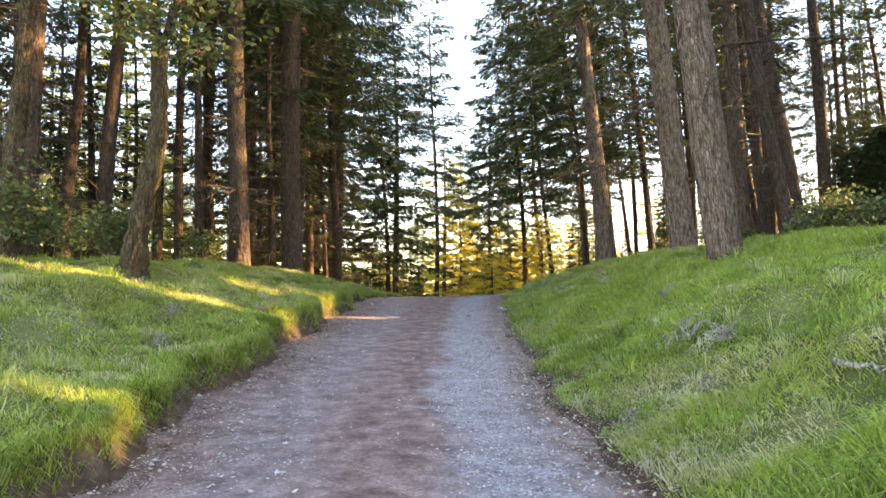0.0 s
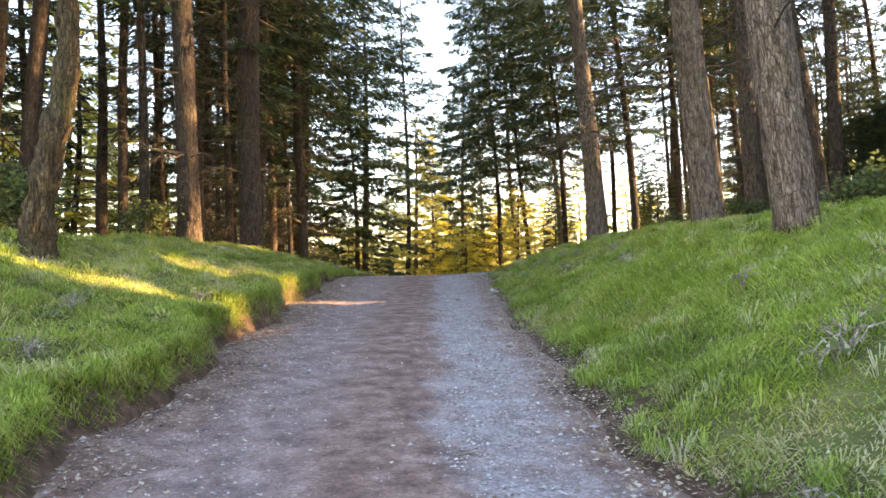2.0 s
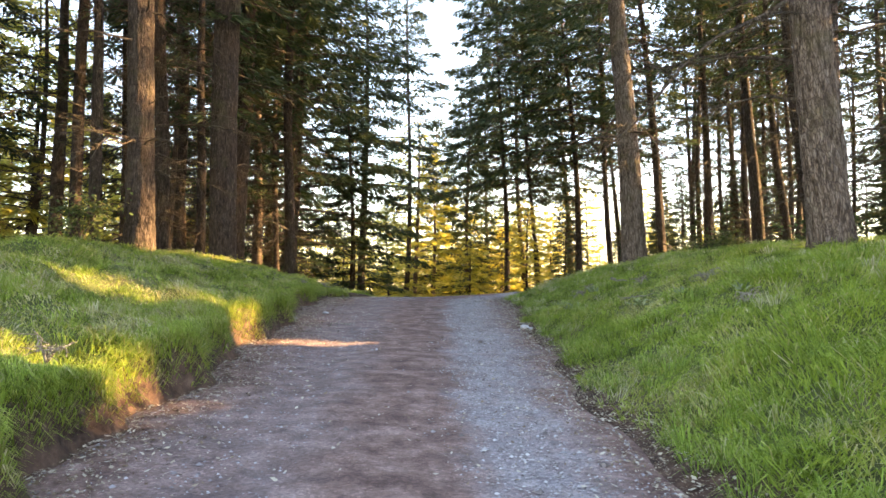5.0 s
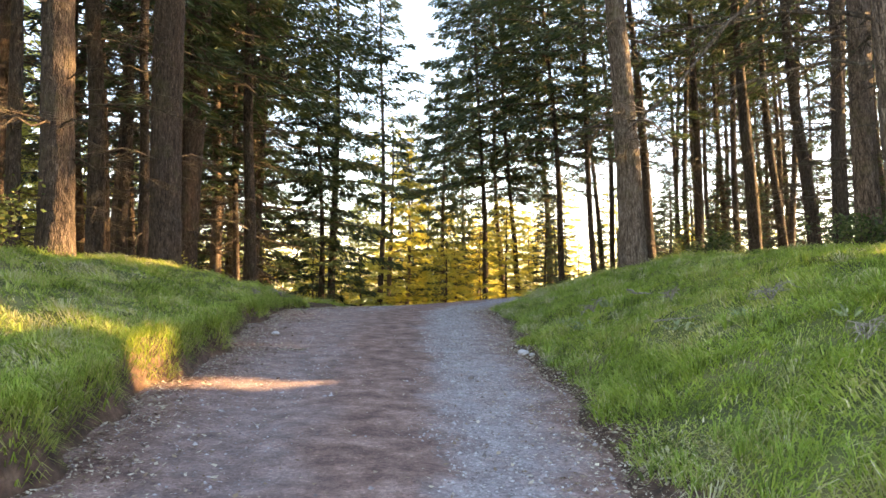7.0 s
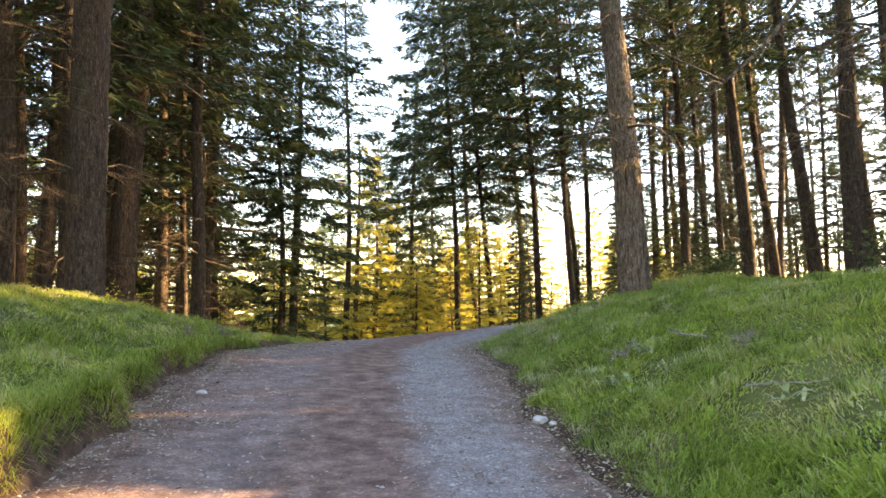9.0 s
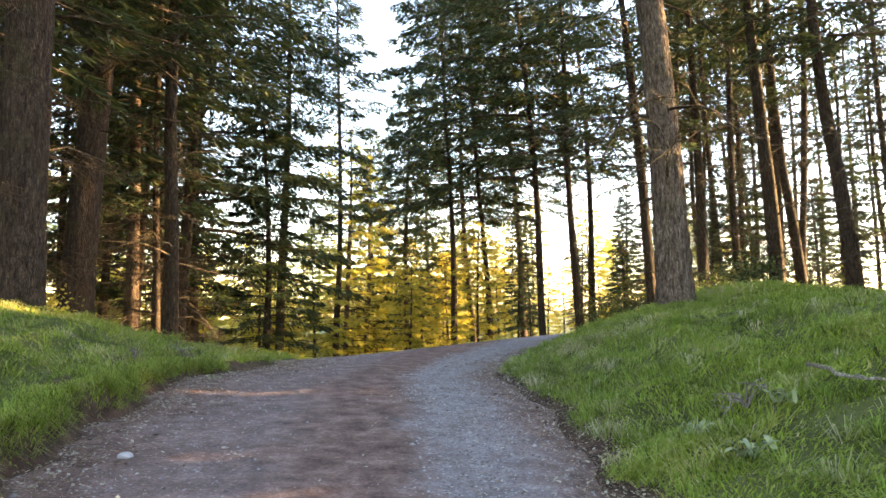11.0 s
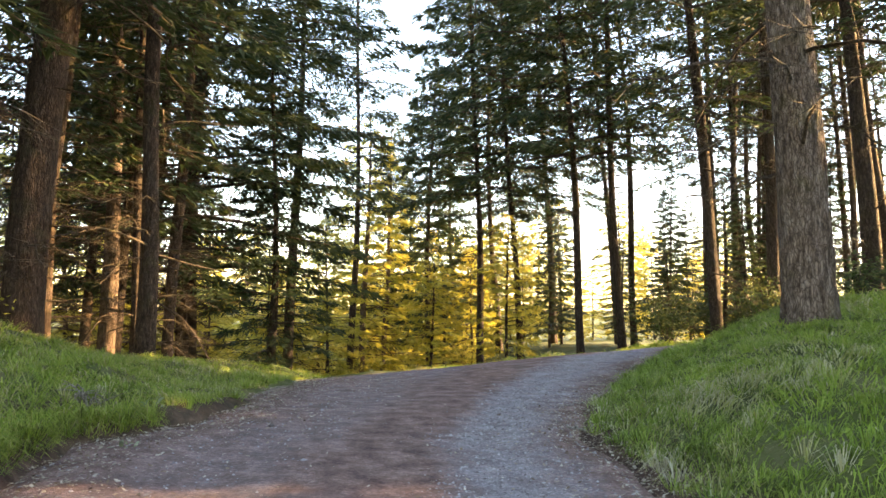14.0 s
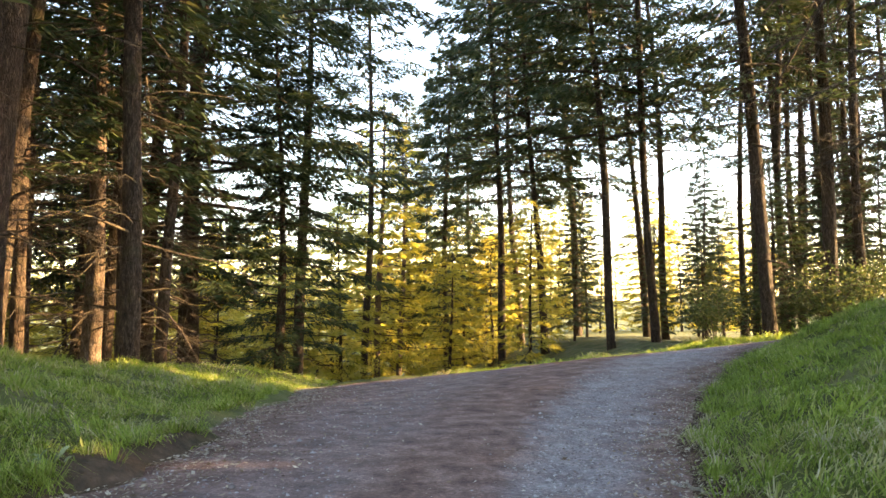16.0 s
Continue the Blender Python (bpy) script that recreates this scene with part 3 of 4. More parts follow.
# the wood behind
made = 0
for _ in range(4000):
    if made >= 50:
        break
    left = made < 40
    x, y = (rng.uniform(-40, -8), rng.uniform(8, 62)) if left else (rng.uniform(14, 40), rng.uniform(30, 55))
    if (left and x > -4 - 0.12 * y) or (not left and x < 9 + 0.12 * y) or min((x - a) ** 2 + (y - b) ** 2 for a, b in TREES) < 6:
        continue
    key = rng.choice(["golden", "golden_b", "golden"] if y > 22 else ["middle", "middle_b", "golden_b", "golden"]) if left else rng.choice(["pole", "pole", "lofty_b"])
    tree(x, y, rng.uniform(0.22, 0.42), str(key), (float(rng.uniform(-3, 3)), 0.0), 0, BARK_DARK, float(rng.uniform(0.8, 1.1)))
    made += 1
# conifers on the slope below the crest and beyond, sun gold in their colour
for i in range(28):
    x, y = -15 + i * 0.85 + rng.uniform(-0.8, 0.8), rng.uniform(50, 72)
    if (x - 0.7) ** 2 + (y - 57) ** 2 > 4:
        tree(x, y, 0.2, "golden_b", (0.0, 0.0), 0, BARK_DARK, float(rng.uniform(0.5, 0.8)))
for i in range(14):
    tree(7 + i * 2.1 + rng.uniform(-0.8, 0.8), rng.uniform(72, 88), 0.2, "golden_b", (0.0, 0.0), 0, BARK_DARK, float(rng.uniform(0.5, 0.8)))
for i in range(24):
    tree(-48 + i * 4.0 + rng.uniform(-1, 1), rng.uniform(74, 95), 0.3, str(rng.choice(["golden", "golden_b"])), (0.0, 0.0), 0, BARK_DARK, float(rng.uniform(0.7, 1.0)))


def forked_tree(x, y, line, arms, radius, label):
    """A crooked mossy tree: a bent stem that forks into limbs with leafy twigs."""
    root = new("tree")
    root.matrix_world = pose(x, y, surface(x, y) - 0.05)
    r = np.random.default_rng(77)
    s = np.linspace(0, 1, 40)
    k = np.linspace(0, 1, len(line))
    pts = np.stack([np.interp(s, k, [p[i] for p in line]) for i in range(3)], -1)
    pts[1:-1] = (pts[:-2] + pts[1:-1] * 2 + pts[2:]) / 4
    pts[:, :2] += np.stack([0.02 * np.sin(s * 11), 0.02 * np.cos(s * 9)], -1)
    rad = radius * (1 - 0.45 * s) + 0.12 * np.exp(-s * 14) + 0.02 * np.sin(s * 40)
    v, f = tube(pts, rad, 22)
    v += r.normal(0, 0.016, v.shape)
    part("trunk", mesh_of("trunk", v, f, BARK_MOSS), root, "crooked moss-covered stem")
    for arm in arms:
        p = np.array([line[-1]] + arm, float)
        q = np.stack([np.interp(np.linspace(0, 1, 14), np.linspace(0, 1, len(p)), p[:, i]) for i in range(3)], -1)
        q[1:] += r.normal(0, 0.03, (13, 3))
        v, f = tube(q, np.linspace(radius * 0.55, 0.02, 14), 10)
        part("limb", mesh_of("limb", v, f, BARK_MOSS), root)
        bag = Bag()
        for _ in range(90):
            c = q[r.integers(4, 14)] + r.normal(0, 0.55, 3)
            tuft(bag, c, 16, 0.16, r)
        part("foliage", bag.mesh("foliage", LEAF, True), root)
    tagged(root, label, "tree", "forest trees")
    TREES.append((x, y))


def tuft(bag, c, n, size, r, spread=0.2):
    """A loose clump of small leaves round a point."""
    p = c + r.normal(0, spread, (n, 3)) * [1, 1, 0.6]
    d = r.normal(0, 1, (n, 3)) * [1, 1, 0.5]
    d /= np.linalg.norm(d, axis=1)[:, None]
    w = np.cross(d, r.normal(0, 1, (n, 3)))
    w /= np.linalg.norm(w, axis=1)[:, None] + 1e-9
    ln = size * r.uniform(0.5, 1.1, n)[:, None]
    v = np.stack([p, p + d * ln * 0.5 + w * ln * 0.3, p + d * ln, p + d * ln * 0.5 - w * ln * 0.3], 1).reshape(-1, 3)
    bag.add(v, np.arange(n)[:, None] * 4 + [0, 1, 2, 3], np.repeat(r.random(n), 4))


forked_tree(-4.93, 11.23, [(0, 0, -0.3), (0.02, 0, 0.4), (0.2, 0, 1.2), (0.36, 0, 2.0), (0.42, 0, 2.9), (0.45, 0.05, 3.7)],
            [[(0.15, 0.2, 4.3), (-0.2, 0.4, 5.0), (-0.5, 0.5, 6.4)], [(0.7, 0, 4.3), (0.95, 0.2, 5.2), (1.3, 0.2, 6.5)]], 0.2, "crooked moss-covered tree forking above the grass bank")
forked_tree(-7.6, 12.4, [(0, 0, -0.3), (0.0, 0, 0.6), (0.05, 0, 2.0), (0.15, 0, 3.6), (0.3, 0, 5.2)],
            [[(0.5, 0.2, 6.3), (0.4, 0.4, 7.6), (0.7, 0.5, 9.0)], [(0.0, 0, 6.3), (-0.5, 0.2, 7.2), (-0.9, 0.2, 8.5)]], 0.2, "pale leaning tree with ivy and moss on its stem")

# ---- grass ----
def blades(x, y, tall, tone, width, r):
    """Bent blades of grass, each of two leaning pieces that come to a point."""
    n = len(x)
    z = height(x, y)
    a, lean = r.uniform(0, 6.283, n) * 0.6 + 5 * noise(x * 1.7 + 11, y * 1.7), r.uniform(0.5, 2.2, n) * tall
    b = r.uniform(0, 6.283, n)
    root = np.stack([x, y, z - 0.015], -1)
    out = np.stack([np.cos(a) * lean, np.sin(a) * lean, 0 * a], -1)
    w = np.stack([np.cos(b), np.sin(b), 0 * b], -1) * width[:, None]
    up = np.stack([0 * a, 0 * a, tall], -1)
    mid = root + out * 0.35 + up * 0.62
    tip = root + out + up * r.uniform(0.2, 0.95, (n, 1))
    v = np.stack([root - w, root + w, mid + w * 0.7, mid - w * 0.7, tip], 1).reshape(-1, 3)
    i = np.arange(n)[:, None] * 5
    f = np.concatenate([i + [0, 1, 2], i + [0, 2, 3], i + [3, 2, 4]])
    return v, f, np.repeat(tone, 5)


def lawn(name, label, n, x0, x1, y0, y1, seed, scale=1.0, shift=0.0, withered=0.0):
    r = np.random.default_rng(seed)
    near = r.random(n) ** 1.35      # thicker beside the track
    x, y = np.where(x1 < 0, x1 + (x0 - x1) * near, x0 + (x1 - x0) * near), r.uniform(y0, y1, n)
    dl, dr = track_left(y) - x, x - track_right(y)
    d = np.maximum(dl, dr)
    keep = (d > np.where((dl > 0) & (y < 20), 0.06, 0.12 + 0.35 * (noise(x * 2.2, y * 2.2) - 0.4)) + 0.3 * r.random(n) ** 3)  & (r.random(n) < 0.6 + 0.6 * noise(x * 2.3 + 3, y * 2.3))
    x, y, d = x[keep], y[keep], d[keep]
    n = len(x)
    clump = noise(x * 1.5, y * 1.5) * 0.6 + noise(x * 4 + 7, y * 4) * 0.4
    dry = noise(x * 0.7 + 40, y * 0.7 + 3) * 0.5 + noise(x * 2.6 + 4, y * 2.6) * 0.5
    dark = noise(x * 1.9 + 60, y * 1.9 + 31)
    tall = scale * (0.035 + 0.17 * clump ** 2.0) * r.uniform(0.6, 1.4, n)
    tone = np.clip(0.10 + shift + 0.36 * r.random(n) + 1.25 * np.clip(dry - 0.5, 0, 1) - 0.3 * np.clip(dark - 0.6, 0, 1) + (r.random(n) < 0.08 + withered) * 0.4 - withered * 1.5 * np.clip(dark - 0.35, 0, 1), 0, 1)
    v, f, t = blades(x, y, tall, tone, scale * r.uniform(0.003, 0.0075, n), r)
    tagged(new(name, mesh_of(name, v, f, GRASS, t, True)), label, "grass", kind="stuff")


lawn("grass", "long tufty green grass with dry straw on the bank", 190000, -6.5, -1.2, 1.5, 18, 21, 0.9, 0.03, 0.34)
lawn("grass", "green grass thinning out towards the crest", 75000, -7, -0.8, 18, 32, 22, 1.0, 0.05, 0.15)
lawn("grass", "lush green grass on the sloping bank", 230000, 0.9, 7.0, 1.5, 18, 23, 1.0, 0.09)
lawn("grass", "green grass on the bank below the wood", 95000, 1.5, 10, 18, 34, 24, 1.1, 0.09)
lawn("grass", "rough woodland grass among tree trunks", 24000, -16, -6.3, 4, 34, 25, 1.9)
lawn("grass", "short grass on the verge beyond the crest", 26000, 0.5, 16, 30.5, 42, 27, 1.5, 0.1)
lawn("grass", "rough woodland grass among tree trunks", 24000, 6.8, 18, 4, 34, 26, 1.9)


def tussocks(name, label, count, side, y0, y1, seed, per=26, reach=5.0, low=0.07, high=0.18, dry=0.0, start=0.12):
    """Tussocks of longer grass whose blades lean outwards from one root."""
    r = np.random.default_rng(seed)
    y = r.uniform(y0, y1, count)
    d = start + r.random(count) ** 1.4 * reach
    x = np.where(side < 0, track_left(y) - d, track_right(y) + d)
    size = r.uniform(low, high, count)
    tone = np.clip(r.normal(0.30 + dry, 0.16, count), 0, 1)
    n = count * per
    k = np.repeat(np.arange(count), per)
    a, q = r.uniform(0, 6.283, n), r.random(n) ** 0.5
    bx, by = x[k] + np.cos(a) * q * 0.07, y[k] + np.sin(a) * q * 0.07
    root = np.stack([bx, by, height(bx, by) - 0.01], -1)
    tall = size[k] * r.uniform(0.55, 1.2, n)
    out = np.stack([np.cos(a), np.sin(a), 0 * a], -1) * (tall * (0.25 + 1.0 * q))[:, None]
    up = np.stack([0 * a, 0 * a, tall], -1)
    w = np.stack([-np.sin(a), np.cos(a), 0 * a], -1) * r.uniform(0.002, 0.0045, n)[:, None]
    mid, tip = root + out * 0.45 + up * 0.7, root + out * 1.15 + up * (0.75 - 0.6 * q)[:, None]
    v = np.stack([root - w, root + w, mid + w * 0.8, mid - w * 0.8, tip], 1).reshape(-1, 3)
    i = np.arange(n)[:, None] * 5
    f = np.concatenate([i + [0, 1, 2], i + [0, 2, 3], i + [3, 2, 4]])
    t = np.repeat(np.clip(tone[k] + r.normal(0, 0.1, n), 0, 1), 5)
    tagged(new(name, mesh_of(name, v, f, GRASS, t, True)), label, "grass", kind="stuff")


tussocks("grass_tussocks", "tussocks of long green grass on the bank", 2600, 1, 1.5, 31, 41)
tussocks("grass_tussocks", "tussocks of green and straw-coloured grass", 1700, -1, 1.5, 29, 42, dry=0.2)
tussocks("grass_tussocks", "grass hanging over the cut earth edge", 2000, -1, 1.5, 22, 43, reach=0.2, low=0.06, high=0.14, start=0.09, dry=0.1)
tussocks("grass_tussocks", "dry bleached grass on the upper bank", 500, 1, 1.5, 24, 44, reach=6.0, dry=0.45)


# ---- litter and gravel on the track ----
def litter(n, seed):
    r = np.random.default_rng(seed)
    y = r.uniform(1.5, 29, n)
    left = r.random(n) < 0.45
    e = np.abs(r.normal(0, 0.32, n)) * np.where(r.random(n) < 0.2, 3.5, 1)
    x = np.where(left, track_left(y) + 0.05 + e, track_right(y) + 0.22 - e)
    z = np.maximum(lie(x, y), np.where(x > track_right(y), height(x, y), -99)) + 0.014
    a, s, tilt = r.uniform(0, 6.283, n), 0.005 + 0.019 * r.random(n) ** 2, r.uniform(-0.5, 0.35, (n, 2))
    d = np.stack([np.cos(a), np.sin(a), tilt[:, 0]], -1) * s[:, None]
    w = np.stack([-np.sin(a), np.cos(a), tilt[:, 1]], -1) * (s * r.uniform(0.3, 0.7, n))[:, None]
    c = np.stack([x, y, z], -1)
    v = np.stack([c - d, c + w, c + d + [0, 0, 0.004], c - w], 1).reshape(-1, 3)
    f = np.arange(n)[:, None] * 4 + [0, 1, 2, 3]
    tagged(new("leaf_litter", mesh_of("leaf_litter", v, f, LITTER, np.repeat(r.random(n), 4), True)), "fallen dry leaves and chips along the track edges", "leaf litter", kind="stuff")


def gravel(n, seed):
    r = np.random.default_rng(seed)
    y = r.uniform(1.5, 29, n)
    u = np.clip(np.where(r.random(n) < 0.5, r.normal(0.76, 0.1, n), r.random(n)), 0.03, 0.97)
    x = track_left(y) + u * (track_right(y) - track_left(y))
    s = r.uniform(0.004, 0.013, n) * np.where(r.random(n) < 0.02, 2, 1)
    c = np.stack([x, y, lie(x, y) + s * 0.3], -1)
    octa = np.array([[1, 0, 0], [0, 1, 0], [-1, 0, 0], [0, -1, 0], [0, 0, 0.7], [0, 0, -0.7]])
    v = (c[:, None] + octa[None] * s[:, None, None] * r.uniform(0.6, 1.4, (n, 6, 1))).reshape(-1, 3)
    f = (np.arange(n)[:, None, None] * 6 + np.array([[0, 1, 4], [1, 2, 4], [2, 3, 4], [3, 0, 4]])[None]).reshape(-1, 3)
    tagged(new("gravel", mesh_of("gravel", v, f, STONE, np.repeat(r.random(n), 6), True)), "loose grey and brown gravel stones on the track", "gravel", kind="stuff")


litter(46000, 31)
gravel(34000, 32)


# ---- plants, sticks and stones ----
def leafy_plant(x, y, leaves, length, label, seed, mat=GREY_LEAF, rise=0.5):
    """A low rosette of broad soft leaves, each a bent blade with a midrib fold."""
    r = np.random.default_rng(seed)
    root = new("leafy_plant")
    root.matrix_world = pose(x, y, surface(x, y))
    for i in range(2 * leaves):
        a, ln = i * 2.4 + r.uniform(-0.6, 0.6), length * r.uniform(0.2, 0.75)
        s = np.linspace(0, 1, 6)
        wide = ln * 0.12 * np.sin(np.pi * (0.12 + 0.88 * s) ** 0.8)
        up = rise * ln * r.uniform(0.2, 1.5)
        mid = np.stack([s * ln, 0 * s, 0.03 + up * np.sin(s * 2.3)], -1)
        v = np.concatenate([mid + np.stack([0 * s, wide, wide * 0.35], -1), mid, mid + np.stack([0 * s, -wide, wide * 0.35], -1)])
        f = np.concatenate([[[j, j + 1, 7 + j, 6 + j], [6 + j, 7 + j, 13 + j, 12 + j]] for j in range(5)])
        leaf = part("leaf", mesh_of("leaf", v, f, mat, np.full(18, r.random())), root)
        leaf.matrix_local = pose(r.normal(0, 0.2) * length, r.normal(0, 0.2) * length, 0, r.uniform(-25, 25), r.uniform(-20, 10), math.degrees(a))
    tagged(root, label, "plant", "leafy plants in the grass")


def stick(x0, y0, x1, y1, radius, label, lift=0.03, seed=0):
    """A fallen, slightly crooked branch with the stubs of side twigs."""
    r = np.random.default_rng(seed)
    s = np.linspace(0, 1, 12)
    x, y = x0 + (x1 - x0) * s, y0 + (y1 - y0) * s
    z = np.maximum(height(x, y) + 0.05 * (np.maximum(track_left(y) - x, x - track_right(y)) < 0), lie(x, y)) + lift
    z = 0.5 * z + 0.5 * np.linspace(z[0], z[-1], 12)
    o = np.array([x0, y0, z[0]])
    p = np.stack([x, y, z], -1) - o + r.normal(0, radius * 0.8, (12, 3))
    root = new("fallen_branch")
    root.matrix_world = pose(*o)
    v, f = tube(p, np.linspace(radius, radius * 0.45, 12), 8)
    part("stem", mesh_of("stem", v, f, BLEACHED), root)
    for i in range(3):
        q = p[r.integers(2, 11)]
        e = q + r.normal(0, 0.12, 3) * [1, 1, 0.3] + [0, 0, 0.02]
        v, f = tube(np.linspace(q, e, 4), np.linspace(radius * 0.5, 0.002, 4), 5)
        part("twig", mesh_of("twig", v, f, BLEACHED), root)
    tagged(root, label, "branch", "fallen branches")


def rock(x, y, size, label, seed, tone=0.9, on_track=False):
    r = np.random.default_rng(seed)
    bm = bmesh.new()
    bmesh.ops.create_icosphere(bm, subdivisions=2, radius=size)
    for vert in bm.verts:
        vert.co *= 0.8 + 0.4 * r.random()
        vert.co.z *= 0.62
    me = bpy.data.meshes.new("rock")
    bm.to_mesh(me)
    bm.free()
    me.attributes.new("tone", "FLOAT", "POINT").data.foreach_set("value", np.full(len(me.vertices), tone, np.float32))
    me.materials.append(STONE)
    ob = new("rock", me)
    z = float(lie(np.array([x]), np.array([y]))[0]) if on_track else surface(x, y)
    ob.matrix_world = pose(x, y, z + size * 0.3, 0, 0, r.uniform(0, 360))
    tagged(ob, label, "stone", "stones beside the track")


def shrub(x, y, tall, wide, label, seed, mat=LEAF, clumps=90, twigs=14):
    """A loose bush: bare stems fanning out, and clumps of small leaves."""
    r = np.random.default_rng(seed)
    root = new("shrub")
    root.matrix_world = pose(x, y, surface(x, y) - 0.03)
    ends = []
    for i in range(twigs):
        a, q = r.uniform(0, 6.283), r.uniform(0.2, 1.0)
        end = np.array([math.cos(a) * wide * q, math.sin(a) * wide * q, tall * r.uniform(0.5, 1.1)])
        s = np.linspace(0, 1, 6)[:, None]
        p = end * s * [1, 1, 1] + np.array([0, 0, 0.2]) * np.sin(s * 3.14) + r.normal(0, 0.03, (6, 3)) * s
        v, f = tube(p, np.linspace(0.018, 0.004, 6), 5)
        part("stem", mesh_of("stem", v, f, TWIG), root)
        ends.append(p)
    if clumps:
        bag = Bag()
        for _ in range(clumps):
            p = ends[r.integers(0, twigs)]
            tuft(bag, p[r.integers(2, 6)] + r.normal(0, 0.12, 3), 14, 0.11, r, 0.13)
        part("foliage", bag.mesh("foliage", mat, True), root)
    tagged(root, label, "shrub", "woodland shrubs")


def dead_weed(x, y, wide, stems, seed):
    """Bleached, matted stems of a withered plant, each with a few side twigs."""
    r = np.random.default_rng(seed)
    root = new("dead_weed")
    root.matrix_world = pose(x, y, surface(x, y) + 0.03)
    for i in range(stems):
        a = r.uniform(0, 6.283)
        end = np.array([math.cos(a), math.sin(a), 0]) * wide * r.uniform(0.4, 1.0)
        end[2] = surface(x + end[0], y + end[1]) - surface(x, y) + r.uniform(0.04, 0.13)
        k = np.linspace(0, 1, 7)[:, None]
        p = end * k + np.array([0, 0, 0.07]) * np.sin(k * 3.14) + r.normal(0, 0.018, (7, 3)) * k
        v, f = tube(p, np.linspace(0.007, 0.003, 7), 5)
        stem = part("stem", mesh_of("stem", v, f, BLEACHED), root)
        for _ in range(3):
            q = p[r.integers(2, 7)]
            v, f = tube(np.linspace(q, q + r.normal(0, 0.06, 3) * [1, 1, 0.5], 4), np.linspace(0.004, 0.002, 4), 4)
            part("twig", mesh_of("twig", v, f, BLEACHED), stem)
    tagged(root, "bleached withered weed stems matted in the grass", "weed", "withered weeds")


for i, (x, y, wide, stems) in enumerate([(2.08, 6.03, 0.26, 12), (2.25, 5.6, 0.2, 9), (1.3, 5.1, 0.14, 7), (1.75, 4.9, 0.12, 6), (2.6, 8.3, 0.15, 7), (2.75, 12.2, 0.18, 8), (3.1, 13.9, 0.2, 9),
                                         (2.4, 16.9, 0.22, 10), (2.9, 15.6, 0.16, 8), (-3.5, 9.1, 0.22, 10), (-3.0, 7.4, 0.18, 8), (-2.7, 10.4, 0.16, 8), (-2.25, 21.7, 0.2, 9), (-2.6, 20.8, 0.16, 8)]):
    dead_weed(x, y, wide, stems, 900 + i)
for i, (x, y, n, ln, words) in enumerate([
        (2.08, 6.03, 7, 0.26, "pale woolly-leaved plant sprawling in green grass"), (2.2, 5.7, 6, 0.22, "pale woolly-leaved plant sprawling in green grass"),
        (2.02, 16.9, 14, 0.20, "broad-leaved grey-green plant at the bank's foot"), (2.05, 16.3, 14, 0.20, "broad-leaved grey-green plant at the bank's foot"),
        (2.5, 16.6, 12, 0.18, "broad-leaved grey-green plant at the bank's foot"), (1.3, 5.2, 6, 0.16, "small pale weed beside the gravel"),
        (1.64, 5.06, 5, 0.16, "small pale weed in the grass"), (-1.9, 22.1, 9, 0.18, "silvery weed where the bank ends"), (-1.8, 21.2, 8, 0.18, "silvery weed where the bank ends"),
        (-3.6, 9.6, 8, 0.2, "greyish weed among the bank grass"), (-3.5, 8.8, 7, 0.2, "greyish weed among the bank grass"), (2.75, 9.46, 7, 0.16, "small pale weed in the grass"),
        (2.75, 13.8, 8, 0.18, "pale weed among matted grass"), (2.44, 14.3, 8, 0.2, "pale weed among matted grass"), (2.9, 12.6, 7, 0.16, "pale weed among matted grass")]):
    leafy_plant(x, y, n, ln, words, 500 + i)
stick(2.84, 16.85, 2.82, 16.05, 0.016, "bleached fallen branch lying on the grass bank", 0.10, 1)
stick(2.31, 4.2, 2.39, 3.8, 0.018, "bleached fallen branch lying on the grass bank", 0.10, 2)
stick(1.86, 23.26, 2.3, 23.43, 0.014, "pale dry stick on the track edge", 0.0, 3)
stick(1.73, 22.14, 1.91, 21.8, 0.014, "pale dry stick on the track edge", 0.0, 4)
stick(2.3, 14.6, 2.55, 14.1, 0.008, "thin bleached twig caught in the grass", 0.14, 5)
stick(1.52, 17.3, 1.62, 16.8, 0.010, "dry stick lying in leaf litter", 0.0, 6)
stick(1.05, 4.9, 0.75, 5.2, 0.007, "thin dry twig on the gravel", 0.0, 7)
stick(-1.55, 16.2, -1.2, 16.35, 0.012, "dark stick lying on the earth track", 0.0, 8)
stick(-0.1, 6.35, 0.12, 6.4, 0.006, "thin dry twig on the gravel", 0.0, 9)
rock(1.33, 16.2, 0.065, "pale lump of stone at the track edge", 11)
rock(1.40, 16.05, 0.035, "small pale stone at the track edge", 12)
rock(1.25, 18.6, 0.045, "small pale stone at the track edge", 13)
rock(0.52, 14.73, 0.03, "small dark stone lying on the gravel", 14, 0.05, True)
rock(-0.89, 22.07, 0.025, "small dark stone lying on the track", 15, 0.05, True)
rock(0.75, 9.9, 0.03, "small dark stone lying on the gravel", 16, 0.05, True)
rock(-1.75, 17.5, 0.05, "pale stone below the cut bank", 17, 0.8, True)
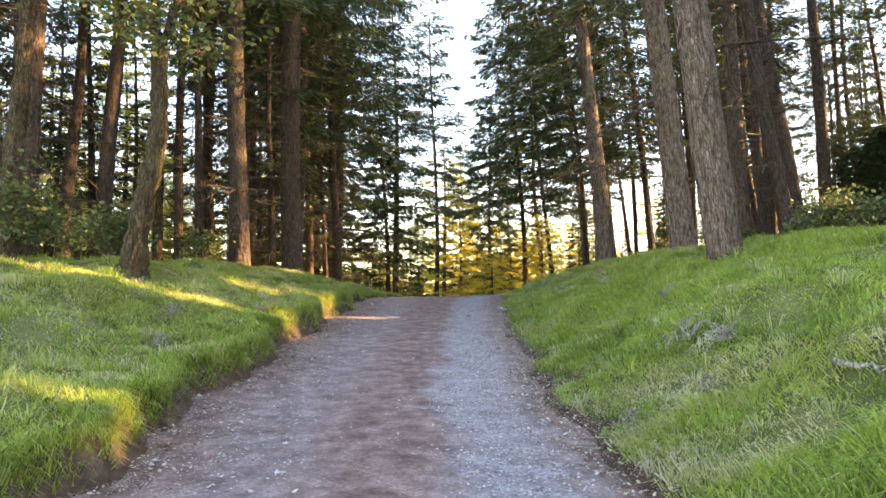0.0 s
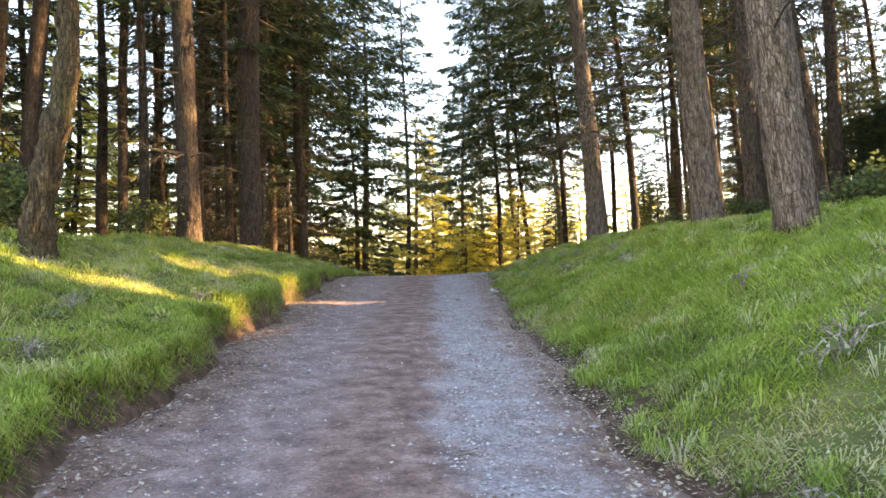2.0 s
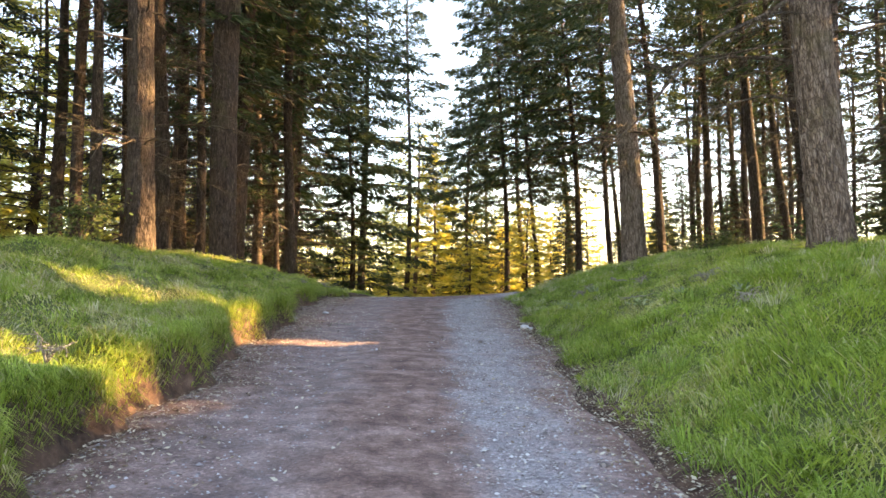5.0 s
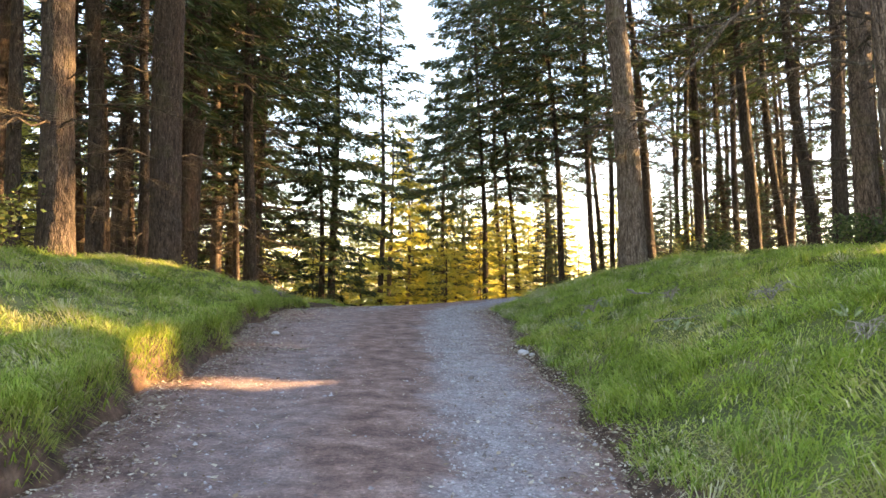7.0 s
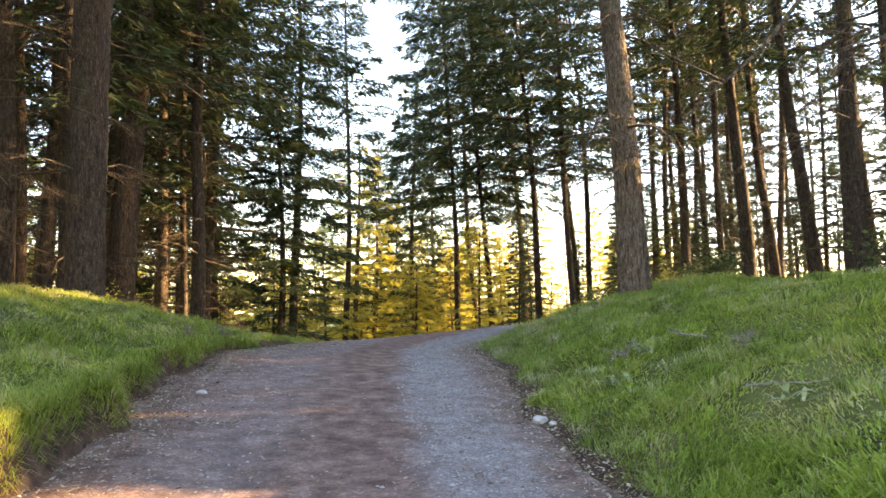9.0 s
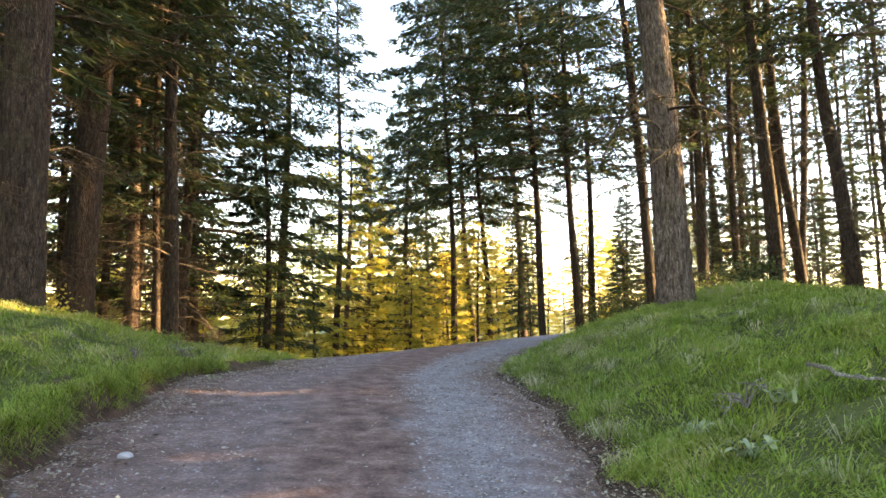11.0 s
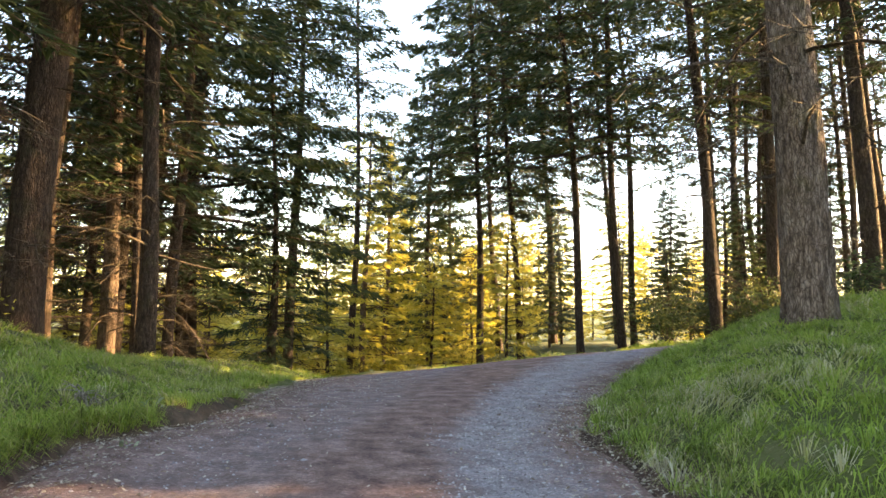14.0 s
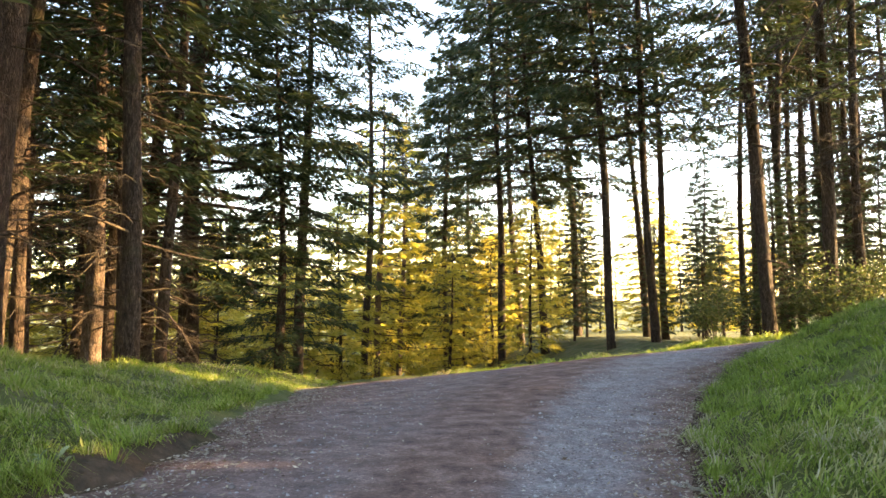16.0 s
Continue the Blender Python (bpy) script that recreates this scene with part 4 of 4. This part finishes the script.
# shrubs in GOLD have the sun's yellow in their leaf colour
for i, (x, y, tall, wide, mat, clumps, words) in enumerate([
        (-6.9, 11.4, 1.3, 0.9, LEAF, 110, "bushy green undergrowth at a tree's foot"), (-8.4, 12.8, 1.6, 1.0, LEAF, 110, "bushy green undergrowth at a tree's foot"),
        (-5.6, 12.1, 0.7, 0.6, LEAF, 70, "low green bush beside the crooked tree"), (-6.6, 19.4, 0.9, 0.6, LEAF, 60, "low green bush beside a fir"),
        (-7.4, 14.4, 1.1, 0.9, LEAF, 80, "low green bush among trunks"), (-6.8, 27.6, 1.0, 0.7, LEAF, 0, "bare twiggy shrub on the bank's edge"),
        (-5.9, 26.8, 0.8, 0.6, GOLD, 20, "nearly bare twiggy shrub with sunlight painted into its leaves"), (11.8, 35.5, 2.0, 1.7, LEAF, 160, "dark leafy shrub under the firs"),
        (13.4, 36.5, 2.4, 1.8, LEAF, 160, "dark leafy shrub under the firs"), (15.5, 38, 2.2, 1.9, LEAF, 150, "dark leafy shrub under the firs"),
        (10.2, 38.5, 1.8, 1.5, LEAF, 130, "dark leafy shrub under the firs"), (18.0, 42, 2.6, 2.2, LEAF, 170, "dark leafy shrub under the firs"), (20.5, 45.5, 3.0, 2.4, LEAF, 170, "dark leafy shrub under the firs"), (14.0, 43, 2.2, 2.0, LEAF, 150, "dark leafy shrub under the firs"), (23.5, 49, 3.2, 2.6, LEAF, 170, "dark leafy shrub under the firs"), (17.0, 47.5, 2.6, 2.2, LEAF, 160, "dark leafy shrub under the firs"), (9.5, 28.5, 0.7, 0.8, LEAF, 70, "low sunlit bush above the track bend"),
        (6.6, 11.5, 0.6, 0.7, LEAF, 70, "bramble patch on the wooded bank top"), (8.0, 13.0, 0.7, 0.9, LEAF, 80, "bramble patch on the wooded bank top"),
        (7.4, 14.0, 0.5, 0.7, LEAF, 70, "bramble patch on the wooded bank top"), (8.3, 20.0, 0.7, 0.9, LEAF, 80, "bramble patch on the wooded bank top"),
        (-1.0, 52, 2.0, 1.6, GOLD, 120, "bush below the crest with sunlight painted into its leaves"), (2.6, 55, 1.8, 1.6, GOLD, 120, "bush below the crest with sunlight painted into its leaves"),
        (-5.0, 47, 2.2, 1.8, GOLD, 130, "bush below the crest with sunlight painted into its leaves"), (6.2, 56, 2.0, 1.8, GOLD, 130, "bush below the crest with sunlight painted into its leaves")]):
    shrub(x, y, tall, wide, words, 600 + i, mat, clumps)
